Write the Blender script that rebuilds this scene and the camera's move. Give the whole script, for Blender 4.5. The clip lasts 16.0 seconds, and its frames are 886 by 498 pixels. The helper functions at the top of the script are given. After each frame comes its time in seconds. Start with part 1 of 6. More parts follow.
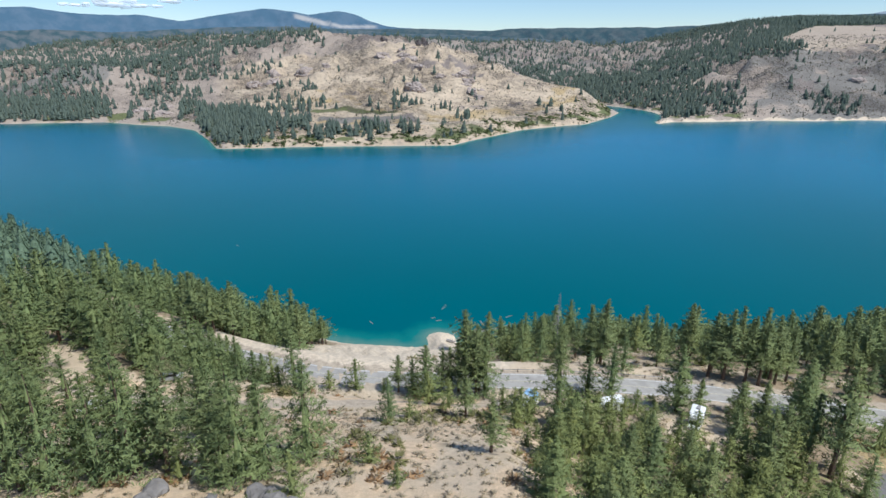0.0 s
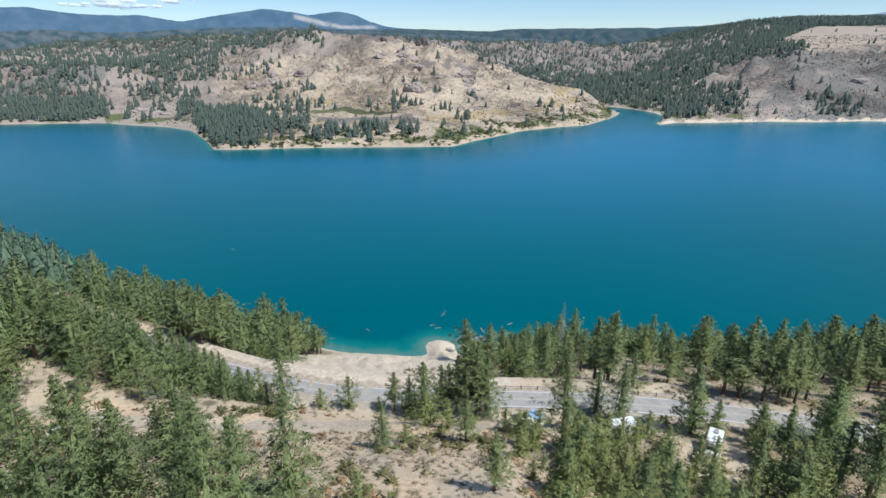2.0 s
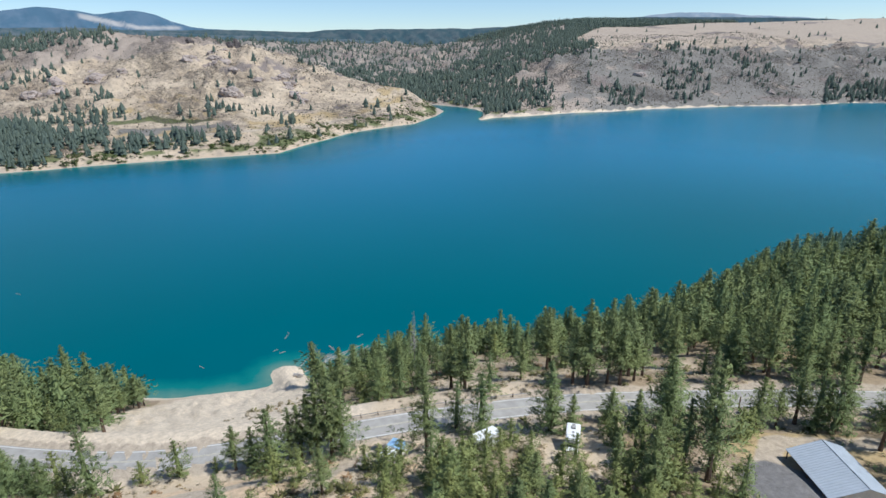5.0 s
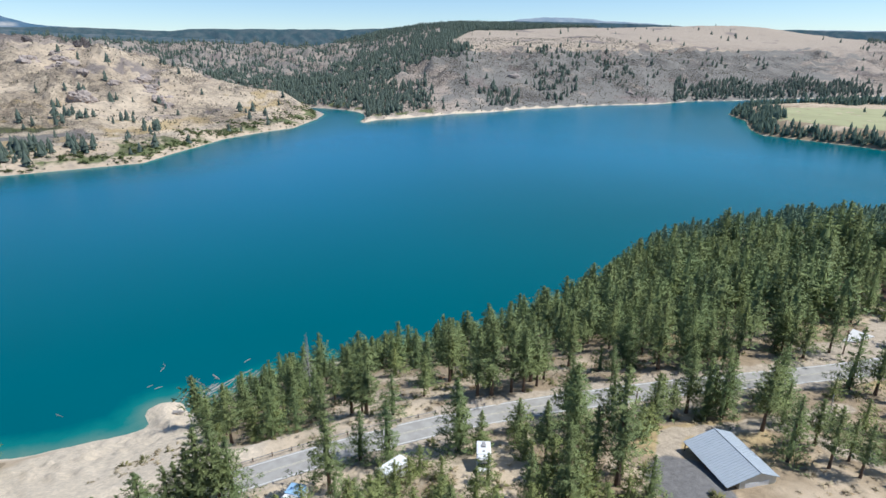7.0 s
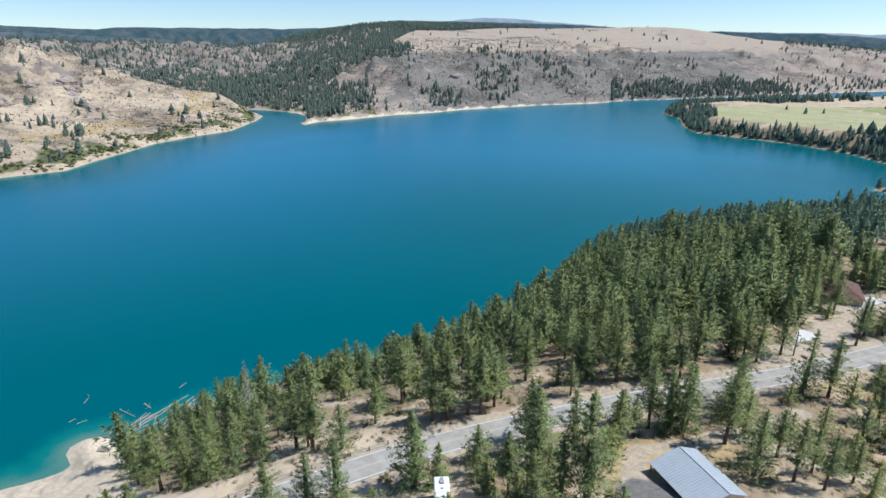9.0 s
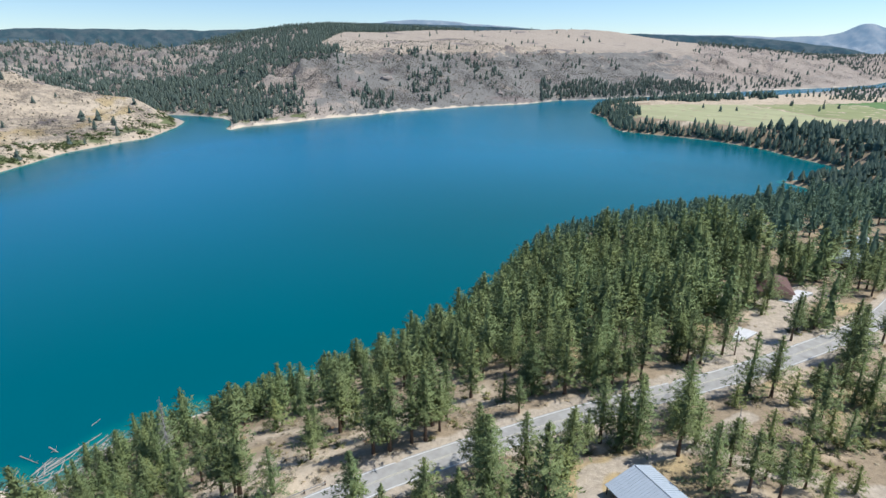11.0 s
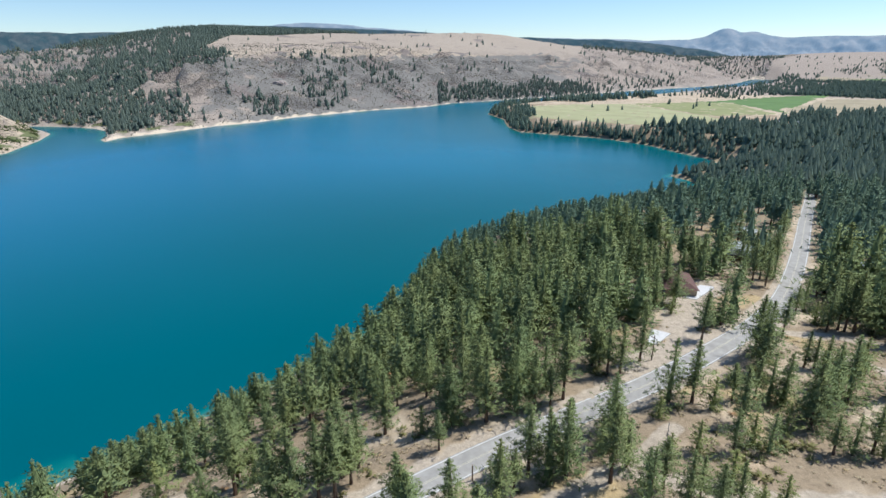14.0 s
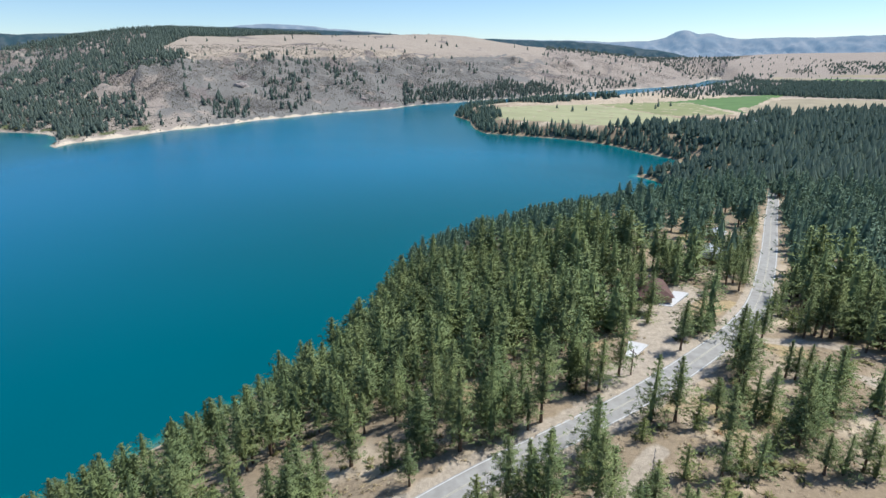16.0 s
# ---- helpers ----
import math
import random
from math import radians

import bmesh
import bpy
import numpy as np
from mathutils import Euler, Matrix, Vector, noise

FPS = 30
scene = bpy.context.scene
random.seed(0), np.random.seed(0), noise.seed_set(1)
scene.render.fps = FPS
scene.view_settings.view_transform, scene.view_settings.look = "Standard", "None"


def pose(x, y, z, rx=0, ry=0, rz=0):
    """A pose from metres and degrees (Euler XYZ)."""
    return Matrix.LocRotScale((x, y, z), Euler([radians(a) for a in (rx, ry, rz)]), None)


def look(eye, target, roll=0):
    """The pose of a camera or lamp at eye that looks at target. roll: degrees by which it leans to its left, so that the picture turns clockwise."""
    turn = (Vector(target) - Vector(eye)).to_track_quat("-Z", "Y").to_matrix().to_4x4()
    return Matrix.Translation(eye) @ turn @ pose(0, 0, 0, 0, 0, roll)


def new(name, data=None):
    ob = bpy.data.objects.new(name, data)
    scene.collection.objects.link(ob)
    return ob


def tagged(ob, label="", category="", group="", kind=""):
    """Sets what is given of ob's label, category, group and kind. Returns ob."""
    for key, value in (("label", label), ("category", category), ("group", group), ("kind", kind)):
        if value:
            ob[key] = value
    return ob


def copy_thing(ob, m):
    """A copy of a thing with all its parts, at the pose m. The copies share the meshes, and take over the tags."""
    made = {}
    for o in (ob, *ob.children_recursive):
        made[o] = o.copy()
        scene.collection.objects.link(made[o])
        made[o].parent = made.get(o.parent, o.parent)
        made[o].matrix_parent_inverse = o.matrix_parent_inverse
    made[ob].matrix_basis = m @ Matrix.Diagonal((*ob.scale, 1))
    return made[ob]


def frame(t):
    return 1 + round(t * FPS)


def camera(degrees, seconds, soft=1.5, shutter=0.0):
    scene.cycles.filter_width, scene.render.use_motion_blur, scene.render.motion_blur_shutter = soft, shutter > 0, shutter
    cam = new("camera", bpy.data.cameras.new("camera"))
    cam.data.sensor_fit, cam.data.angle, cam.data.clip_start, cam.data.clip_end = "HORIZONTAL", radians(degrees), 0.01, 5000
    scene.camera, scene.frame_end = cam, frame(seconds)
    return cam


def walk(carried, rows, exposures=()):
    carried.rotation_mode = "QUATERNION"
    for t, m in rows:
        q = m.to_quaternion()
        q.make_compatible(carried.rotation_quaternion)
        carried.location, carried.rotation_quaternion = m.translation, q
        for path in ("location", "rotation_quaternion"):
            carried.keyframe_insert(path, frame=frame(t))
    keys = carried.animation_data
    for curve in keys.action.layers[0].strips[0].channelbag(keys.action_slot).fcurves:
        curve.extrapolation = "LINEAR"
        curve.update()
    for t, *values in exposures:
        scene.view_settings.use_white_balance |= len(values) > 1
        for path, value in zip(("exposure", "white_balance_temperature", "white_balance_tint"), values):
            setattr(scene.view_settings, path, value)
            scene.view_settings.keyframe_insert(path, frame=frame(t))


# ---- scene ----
cam = camera(76.6, 16.0)
# seconds, eye, target, roll
PATH = [
    (0, (-0.43, 0.05, 110.21), (-0.23, 94.20, 76.49), 0.14),
    (0.5, (-0.18, 2.15, 109.80), (0.00, 96.33, 76.20), 0.17),
    (1, (-0.16, 4.11, 109.69), (0.04, 98.29, 76.08), 0.16),
    (1.5, (-0.18, 5.76, 109.69), (0.00, 99.95, 76.08), 0.13),
    (2, (-0.18, 7.54, 109.57), (0.03, 101.72, 75.94), 0.16),
    (2.5, (-0.08, 9.32, 109.42), (0.91, 103.50, 75.80), 0.17),
    (3, (0.06, 11.00, 109.26), (3.06, 105.15, 75.69), 0.16),
    (3.5, (0.31, 12.46, 109.24), (6.85, 106.44, 75.70), 0.08),
    (4, (0.67, 13.97, 109.28), (14.66, 107.15, 75.78), -0.07),
    (4.5, (1.26, 15.12, 109.54), (22.13, 106.99, 76.00), -0.29),
    (5, (1.81, 16.65, 109.54), (29.46, 106.69, 75.96), -0.43),
    (7.5, (4.33, 24.92, 110.13), (52.17, 106.13, 76.71), 0.12),
    (8, (5.25, 26.68, 110.35), (54.67, 106.90, 76.87), 0.17),
    (8.5, (6.41, 28.44, 110.43), (57.65, 107.52, 76.95), 0.14),
    (9, (7.59, 30.24, 110.45), (61.16, 107.79, 77.03), 0.10),
    (11.5, (14.11, 38.00, 110.12), (78.44, 107.05, 77.06), -0.05),
    (12, (15.31, 39.28, 110.24), (81.62, 106.46, 77.22), -0.11),
    (12.5, (16.86, 40.62, 110.28), (85.02, 105.92, 77.27), -0.16),
    (13, (18.51, 42.02, 110.08), (88.50, 105.41, 77.17), -0.19),
    (13.5, (20.20, 43.34, 109.85), (91.95, 104.80, 77.07), -0.18),
    (14, (21.95, 44.65, 109.62), (95.67, 103.82, 76.99), -0.23),
    (14.5, (23.61, 45.78, 109.47), (99.29, 102.50, 76.98), -0.30),
    (15, (25.08, 46.89, 109.44), (102.08, 101.83, 76.96), -0.32),
    (15.5, (26.91, 48.21, 109.48), (104.08, 102.93, 77.06), -0.31),
    (16, (28.81, 49.60, 109.58), (105.95, 104.34, 77.14), -0.30),
]
walk(cam, [(t, look(eye, target, roll)) for t, eye, target, roll in PATH], [(0, 0.0, 5950, 8), (4, 0.0, 5950, 8), (8, 0.1, 5950, 8), (12, 0.1, 5950, 8), (16, 0.1, 5950, 8)])

# ---- light ----
SUN_AZ, SUN_EL = radians(122), radians(57)      # azimuth from +y towards +x
world = bpy.data.worlds.new("sky_world")
scene.world = world
world.use_nodes = True
wn = world.node_tree.nodes
sky = wn.new("ShaderNodeTexSky")
sky.sky_type, sky.sun_disc = "NISHITA", False
sky.sun_elevation, sky.sun_rotation = SUN_EL, SUN_AZ
sky.altitude, sky.air_density, sky.dust_density, sky.ozone_density = 900, 1.0, 0.0, 4.5
wn["Background"].inputs["Strength"].default_value = 0.12
world.node_tree.links.new(sky.outputs["Color"], wn["Background"].inputs["Color"])
sun = new("sun", bpy.data.lights.new("sun", "SUN"))
sun.data.energy, sun.data.angle, sun.data.color = 4.6, radians(0.53), (1.0, 0.95, 0.88)
SUN_DIR = Vector((math.sin(SUN_AZ) * math.cos(SUN_EL), math.cos(SUN_AZ) * math.cos(SUN_EL), math.sin(SUN_EL)))
sun.matrix_world = look(SUN_DIR * 600, (0, 0, 0))


# ---- materials ----
def material(name, rough=0.8, spec=0.3):
    m = bpy.data.materials.new(name)
    m.use_nodes = True
    p = m.node_tree.nodes["Principled BSDF"]
    p.inputs["Roughness"].default_value = rough
    p.inputs["Specular IOR Level"].default_value = spec
    return m, m.node_tree.nodes, m.node_tree.links, p


def mix_rgb(nd, ln, fac, a, b):
    n = nd.new("ShaderNodeMix")
    n.data_type = "RGBA"
    for sock, v in ((n.inputs[0], fac), (n.inputs[6], a), (n.inputs[7], b)):
        if isinstance(v, (int, float)):
            sock.default_value = v
        elif isinstance(v, tuple):
            sock.default_value = (*v, 1)
        else:
            ln.new(v, sock)
    return n.outputs[2]


def noise_tex(nd, ln, scale, detail=4, rough=0.55, vec=None, out="Fac"):
    n = nd.new("ShaderNodeTexNoise")
    n.inputs["Scale"].default_value, n.inputs["Detail"].default_value, n.inputs["Roughness"].default_value = scale, detail, rough
    if vec is not None:
        ln.new(vec, n.inputs["Vector"])
    return n.outputs[out]


def span(nd, ln, v, lo, hi, a=0.0, b=1.0):
    n = nd.new("ShaderNodeMapRange")
    n.inputs[1].default_value, n.inputs[2].default_value, n.inputs[3].default_value, n.inputs[4].default_value = lo, hi, a, b
    ln.new(v, n.inputs[0])
    return n.outputs[0]


def bump(nd, ln, p, height, strength=0.4, distance=0.1):
    b = nd.new("ShaderNodeBump")
    b.inputs["Strength"].default_value, b.inputs["Distance"].default_value = strength, distance
    ln.new(height, b.inputs["Height"])
    ln.new(b.outputs[0], p.inputs["Normal"])


def plain(name, col, rough=0.7, var=0.15, scale=3.0, metal=0.0, spec=0.3):
    m, nd, ln, p = material(name, rough, spec)
    pos = nd.new("ShaderNodeNewGeometry").outputs["Position"]
    n = noise_tex(nd, ln, scale, 5, 0.6, pos)
    dark, light = tuple(c * (1 - var) for c in col), tuple(min(1, c * (1 + var)) for c in col)
    ln.new(mix_rgb(nd, ln, span(nd, ln, n, 0.3, 0.7), dark, light), p.inputs["Base Color"])
    p.inputs["Metallic"].default_value = metal
    return m


def ground_material():
    """Dry grass, sage and bare soil; pale sediment near the waterline; rock where steep; masks from the sheet's attributes."""
    m, nd, ln, p = material("dry_ground", 0.95, 0.1)
    pos = nd.new("ShaderNodeNewGeometry").outputs["Position"]
    big = noise_tex(nd, ln, 0.012, 5, 0.6, pos)
    mid = noise_tex(nd, ln, 0.09, 6, 0.65, pos)
    fine = noise_tex(nd, ln, 0.9, 6, 0.7, pos)
    c = mix_rgb(nd, ln, span(nd, ln, big, 0.35, 0.65), (0.51, 0.4, 0.28), (0.6, 0.485, 0.345))
    c = mix_rgb(nd, ln, span(nd, ln, mid, 0.5, 0.68, 0, 0.55), c, (0.22, 0.19, 0.145))
    c = mix_rgb(nd, ln, span(nd, ln, fine, 0.55, 0.72, 0, 0.5), c, (0.2, 0.18, 0.13))
    dots = nd.new("ShaderNodeTexVoronoi")
    dots.inputs["Scale"].default_value = 0.17
    ln.new(pos, dots.inputs["Vector"])
    spots = nd.new("ShaderNodeMath")
    spots.operation = "MULTIPLY"
    ln.new(span(nd, ln, dots.outputs["Distance"], 0.18, 0.34, 0.75, 0.0), spots.inputs[0])
    ln.new(span(nd, ln, mid, 0.38, 0.55), spots.inputs[1])
    c = mix_rgb(nd, ln, spots.outputs[0], c, (0.11, 0.105, 0.075))
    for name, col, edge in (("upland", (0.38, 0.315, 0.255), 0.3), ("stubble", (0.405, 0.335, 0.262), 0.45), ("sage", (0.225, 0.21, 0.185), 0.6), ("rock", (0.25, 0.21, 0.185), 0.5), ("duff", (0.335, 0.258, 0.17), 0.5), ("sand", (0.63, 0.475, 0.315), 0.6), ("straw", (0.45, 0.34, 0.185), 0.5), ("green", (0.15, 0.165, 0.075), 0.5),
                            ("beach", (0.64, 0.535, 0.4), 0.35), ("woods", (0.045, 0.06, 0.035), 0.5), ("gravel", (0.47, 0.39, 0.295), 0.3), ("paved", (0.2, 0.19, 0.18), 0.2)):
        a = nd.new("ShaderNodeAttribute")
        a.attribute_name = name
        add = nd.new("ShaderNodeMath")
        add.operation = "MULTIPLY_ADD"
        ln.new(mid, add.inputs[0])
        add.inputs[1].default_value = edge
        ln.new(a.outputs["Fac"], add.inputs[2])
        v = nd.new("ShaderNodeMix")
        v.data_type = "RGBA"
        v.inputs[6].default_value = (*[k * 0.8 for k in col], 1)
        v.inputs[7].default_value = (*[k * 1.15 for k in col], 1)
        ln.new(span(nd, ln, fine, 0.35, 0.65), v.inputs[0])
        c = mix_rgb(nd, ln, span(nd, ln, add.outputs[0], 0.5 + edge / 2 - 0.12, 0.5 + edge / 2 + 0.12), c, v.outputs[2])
    # Crevices between crags: their shade is painted as thin dark lines in the colour.
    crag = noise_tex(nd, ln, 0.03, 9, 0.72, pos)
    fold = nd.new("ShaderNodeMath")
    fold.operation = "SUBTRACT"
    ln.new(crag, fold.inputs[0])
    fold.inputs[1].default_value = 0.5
    crevice = nd.new("ShaderNodeMath")
    crevice.operation = "ABSOLUTE"
    ln.new(fold.outputs[0], crevice.inputs[0])
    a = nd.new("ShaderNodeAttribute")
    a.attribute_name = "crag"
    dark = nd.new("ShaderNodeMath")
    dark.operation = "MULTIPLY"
    ln.new(span(nd, ln, crevice.outputs[0], 0.012, 0.05, 0.6, 0.0), dark.inputs[0])
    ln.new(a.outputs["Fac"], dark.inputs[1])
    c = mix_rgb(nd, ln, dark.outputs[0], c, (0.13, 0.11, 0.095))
    ln.new(c, p.inputs["Base Color"])
    b1 = nd.new("ShaderNodeBump")
    b1.inputs["Strength"].default_value, b1.inputs["Distance"].default_value = 0.6, 0.5
    ln.new(fine, b1.inputs["Height"])
    b2 = nd.new("ShaderNodeBump")
    b2.inputs["Distance"].default_value = 20.0
    ln.new(a.outputs["Fac"], b2.inputs["Strength"])
    ln.new(crag, b2.inputs["Height"])
    ln.new(b1.outputs[0], b2.inputs["Normal"])
    ln.new(b2.outputs[0], p.inputs["Normal"])
    return m


def water_material():
    m, nd, ln, p = material("lake_water", 0.22, 0.18)
    p.inputs["IOR"].default_value = 1.33
    pos = nd.new("ShaderNodeNewGeometry").outputs["Position"]
    a = nd.new("ShaderNodeAttribute")
    a.attribute_name = "shallow"
    n = noise_tex(nd, ln, 0.004, 4, 0.6, pos)
    deep = mix_rgb(nd, ln, span(nd, ln, n, 0.35, 0.65), (0.0, 0.094, 0.114), (0.0, 0.102, 0.126))
    # Bluer away from shore: the sky's grazing reflection is put into the base colour.
    far = nd.new("ShaderNodeAttribute")
    far.attribute_name = "depth"
    deep = mix_rgb(nd, ln, far.outputs["Fac"], deep, (0.0, 0.132, 0.234))
    # Lighter eastward: brighter reflection towards the sun, painted into the base colour.
    east_sheen = nd.new("ShaderNodeAttribute")
    east_sheen.attribute_name = "east_sheen"
    deep = mix_rgb(nd, ln, east_sheen.outputs["Fac"], deep, (0.0, 0.17, 0.27))
    edge = noise_tex(nd, ln, 0.12, 4, 0.6, pos)
    add = nd.new("ShaderNodeMath")
    add.operation = "MULTIPLY_ADD"
    ln.new(edge, add.inputs[0])
    add.inputs[1].default_value = 0.5
    ln.new(a.outputs["Fac"], add.inputs[2])
    c = mix_rgb(nd, ln, span(nd, ln, add.outputs[0], 0.35, 0.8), deep, (0.008, 0.155, 0.15))
    c = mix_rgb(nd, ln, span(nd, ln, add.outputs[0], 0.85, 1.25), c, (0.1, 0.21, 0.175))
    ln.new(c, p.inputs["Base Color"])
    w = noise_tex(nd, ln, 0.9, 3, 0.6, pos)
    bump(nd, ln, p, w, 0.25, 0.15)
    return m


def needle_material(name, a, b):
    """Needles or leaves: each tree its own green, darker and yellower sprays among them, light shining through."""
    m, nd, ln, p = material(name, 0.7, 0.2)
    r = nd.new("ShaderNodeObjectInfo").outputs["Random"]
    geo = nd.new("ShaderNodeNewGeometry")
    pos, isl = geo.outputs["Position"], geo.outputs["Random Per Island"]
    c = mix_rgb(nd, ln, r, a, b)
    c = mix_rgb(nd, ln, span(nd, ln, noise_tex(nd, ln, 0.13, 2, 0.5, pos), 0.38, 0.66, 0, 0.75), c, (b[0] * 1.14, b[1] * 1.08, b[2] * 0.95))
    c = mix_rgb(nd, ln, span(nd, ln, noise_tex(nd, ln, 0.7, 3, 0.6, pos), 0.45, 0.7, 0, 0.5), c, tuple(k * 0.5 for k in a))
    c = mix_rgb(nd, ln, span(nd, ln, isl, 0.0, 1.0, 0, 0.38), c, tuple(k * 0.5 for k in a))
    ln.new(c, p.inputs["Base Color"])
    t = nd.new("ShaderNodeBsdfTranslucent")
    ln.new(c, t.inputs["Color"])
    s = nd.new("ShaderNodeMixShader")
    s.inputs[0].default_value = 0.2
    ln.new(p.outputs[0], s.inputs[1])
    ln.new(t.outputs[0], s.inputs[2])
    ln.new(s.outputs[0], nd["Material Output"].inputs["Surface"])
    return m


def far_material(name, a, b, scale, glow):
    """Distant ridges: woods and slopes; the air's blue haze is put into their colour and a glow."""
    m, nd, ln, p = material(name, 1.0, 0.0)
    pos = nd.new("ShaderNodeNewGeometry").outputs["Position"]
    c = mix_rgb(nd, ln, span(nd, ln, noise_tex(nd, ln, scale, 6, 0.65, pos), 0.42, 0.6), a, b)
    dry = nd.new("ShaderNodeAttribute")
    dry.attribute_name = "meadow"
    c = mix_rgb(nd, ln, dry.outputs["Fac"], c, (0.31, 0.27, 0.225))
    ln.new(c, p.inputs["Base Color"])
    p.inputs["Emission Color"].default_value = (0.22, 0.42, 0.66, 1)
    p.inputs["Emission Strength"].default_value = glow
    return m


M_GROUND = ground_material()
M_WATER = water_material()
M_NEEDLE = needle_material("pine_needles", (0.21, 0.265, 0.115), (0.275, 0.33, 0.14))
M_YOUNG = needle_material("young_needles", (0.245, 0.295, 0.112), (0.315, 0.355, 0.135))
M_FIR = needle_material("fir_needles", (0.2, 0.268, 0.115), (0.265, 0.33, 0.14))
# Needle greens for distant trees: the air's blue haze is put into the colour.
M_FARTREE = needle_material("hazy_hill_needles", (0.105, 0.148, 0.122), (0.14, 0.18, 0.145))
M_FARFIR = needle_material("hazy_valley_needles", (0.105, 0.165, 0.13), (0.145, 0.205, 0.155))
M_MIDFIR = needle_material("hazy_shore_needles", (0.14, 0.22, 0.15), (0.19, 0.275, 0.18))
M_BARK = plain("pine_bark", (0.13, 0.09, 0.065), 0.95, 0.35, 2.5)
M_ASPHALT = plain("worn_asphalt", (0.37, 0.352, 0.32), 0.95, 0.16, 0.5, 0.0, 0.08)
M_PAINT = plain("road_paint", (0.62, 0.61, 0.58), 0.7, 0.1, 2)
M_YELLOW = plain("yellow_road_paint", (0.55, 0.5, 0.38), 0.7, 0.1, 2)
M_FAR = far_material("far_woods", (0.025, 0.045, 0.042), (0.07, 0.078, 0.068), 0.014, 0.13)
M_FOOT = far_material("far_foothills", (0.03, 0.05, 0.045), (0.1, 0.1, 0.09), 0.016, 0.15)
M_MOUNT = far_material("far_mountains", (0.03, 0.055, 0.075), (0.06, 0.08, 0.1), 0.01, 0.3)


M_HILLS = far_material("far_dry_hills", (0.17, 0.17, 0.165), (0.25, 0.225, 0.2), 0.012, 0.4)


# ---- helpers for meshes ----
def mesh_object(name, verts, faces, mat, parent=None, label="", smooth=False):
    me = bpy.data.meshes.new(name)
    me.from_pydata([tuple(v) for v in verts], [], [tuple(f) for f in faces])
    me.materials.append(mat)
    if smooth:
        me.shade_smooth()
    ob = new(name, me)
    if parent is not None:
        ob.parent = parent
    if label:
        ob["label"] = label
    return ob


def part(name, bm, mat, parent=None, label=""):
    me = bpy.data.meshes.new(name)
    bm.to_mesh(me)
    bm.free()
    me.materials.append(mat)
    ob = new(name, me)
    if parent is not None:
        ob.parent = parent
    if label:
        ob["label"] = label
    return ob


def smooth01(v):
    v = np.clip(v, 0, 1)
    return v * v * (3 - 2 * v)


def lumps(x, y, size, seed, octaves=4):
    """Cheap smooth noise in about -1..1, from turned sine waves of several sizes."""
    rng = np.random.RandomState(seed)
    out, amp, tot = 0, 1.0, 0
    for o in range(octaves):
        for _ in range(3):
            a, ph = rng.uniform(0, 2 * math.pi, 2)
            k = 2 * math.pi / size * rng.uniform(0.7, 1.3)
            u = (x * math.cos(a) + y * math.sin(a)) * k
            v = (-x * math.sin(a) + y * math.cos(a)) * k * 0.8
            out = out + amp * np.sin(u + ph + 1.3 * np.sin(v + ph * 2))
            tot += amp
        amp *= 0.5
        size *= 0.47
    return out / tot * 1.6


# ---- the lie of the land ----
NEAR_SHORE = [(-3200, 900), (-900, 560), (-600, 450), (-400, 375), (-290, 328), (-204, 289), (-150, 252), (-105, 226), (-72, 210), (-45, 199), (-38, 196.5), (-23, 195),
              (-12, 193.6), (-7.2, 193.8), (-5.4, 196), (-6.6, 201), (-5.6, 204.3), (-2, 206), (2.6, 205), (5, 202), (5.4, 196.8), (8.5, 194.2), (14, 196.2), (21, 200.5), (28, 204), (40, 205), (80, 201), (120, 198), (176, 200), (210, 214), (247, 231), (283, 239), (330, 231)]
BAY_SHORE = [(390, 206), (450, 174), (500, 162), (545, 172), (560, 188), (571, 211), (585, 200), (610, 178), (650, 178), (687, 202), (713, 247), (748, 294), (769, 366), (763, 452), (760, 491),
             (805, 540), (891, 603), (959, 686), (1010, 700), (1150, 700), (1350, 655), (1600, 590), (1800, 560), (2100, 500), (2600, 470), (3000, 520)]
NORTH_SHORE = [(3000, 620), (2500, 580), (2250, 620), (1919, 720), (1650, 770), (1480, 800), (1361, 841), (1214, 868), (1138, 900), (1002, 890), (869, 927), (772, 932), (684, 940), (600, 925),
               (525, 931), (430, 912), (365, 908), (335, 884), (338, 908), (362, 945), (382, 1000), (388, 1050), (376, 1105), (352, 1152), (322, 1196), (300, 1215)]
HILL_SHORE = [(285, 1200), (298, 1150), (308, 1100), (320, 1062), (322, 1046), (286, 975), (219, 876), (176, 856), (111, 811), (74, 761), (41, 721), (12, 677), (-56, 672), (-149, 666),
              (-219, 654), (-260, 649), (-291, 707), (-350, 804), (-405, 846), (-465, 864), (-523, 891), (-597, 882), (-671, 868), (-900, 900), (-1600, 1100), (-3200, 1500)]
SOUTH = NEAR_SHORE + BAY_SHORE
NORTH = NORTH_SHORE + HILL_SHORE
LAKE = SOUTH + NORTH
ROAD = [(-260, 228), (-150, 181), (-90, 149.5), (-54, 126.8), (-42.5, 120.2), (-32, 114.8), (-22, 111.2), (-12, 109.2), (0, 107.7), (13, 106.9), (23, 106), (34, 105), (43, 103.6), (54.7, 101.6), (69, 97.9), (85, 92.6),
        (92, 90.5), (101, 86.7), (113, 81.6), (128, 75.4), (136, 72.9), (148, 69.3), (162, 66), (173.5, 63.4), (197, 61.2), (217, 61.6), (249, 63.6), (285, 66.4), (340, 71.5), (408, 77), (459, 82), (560, 80), (760, 42), (1100, -58)]


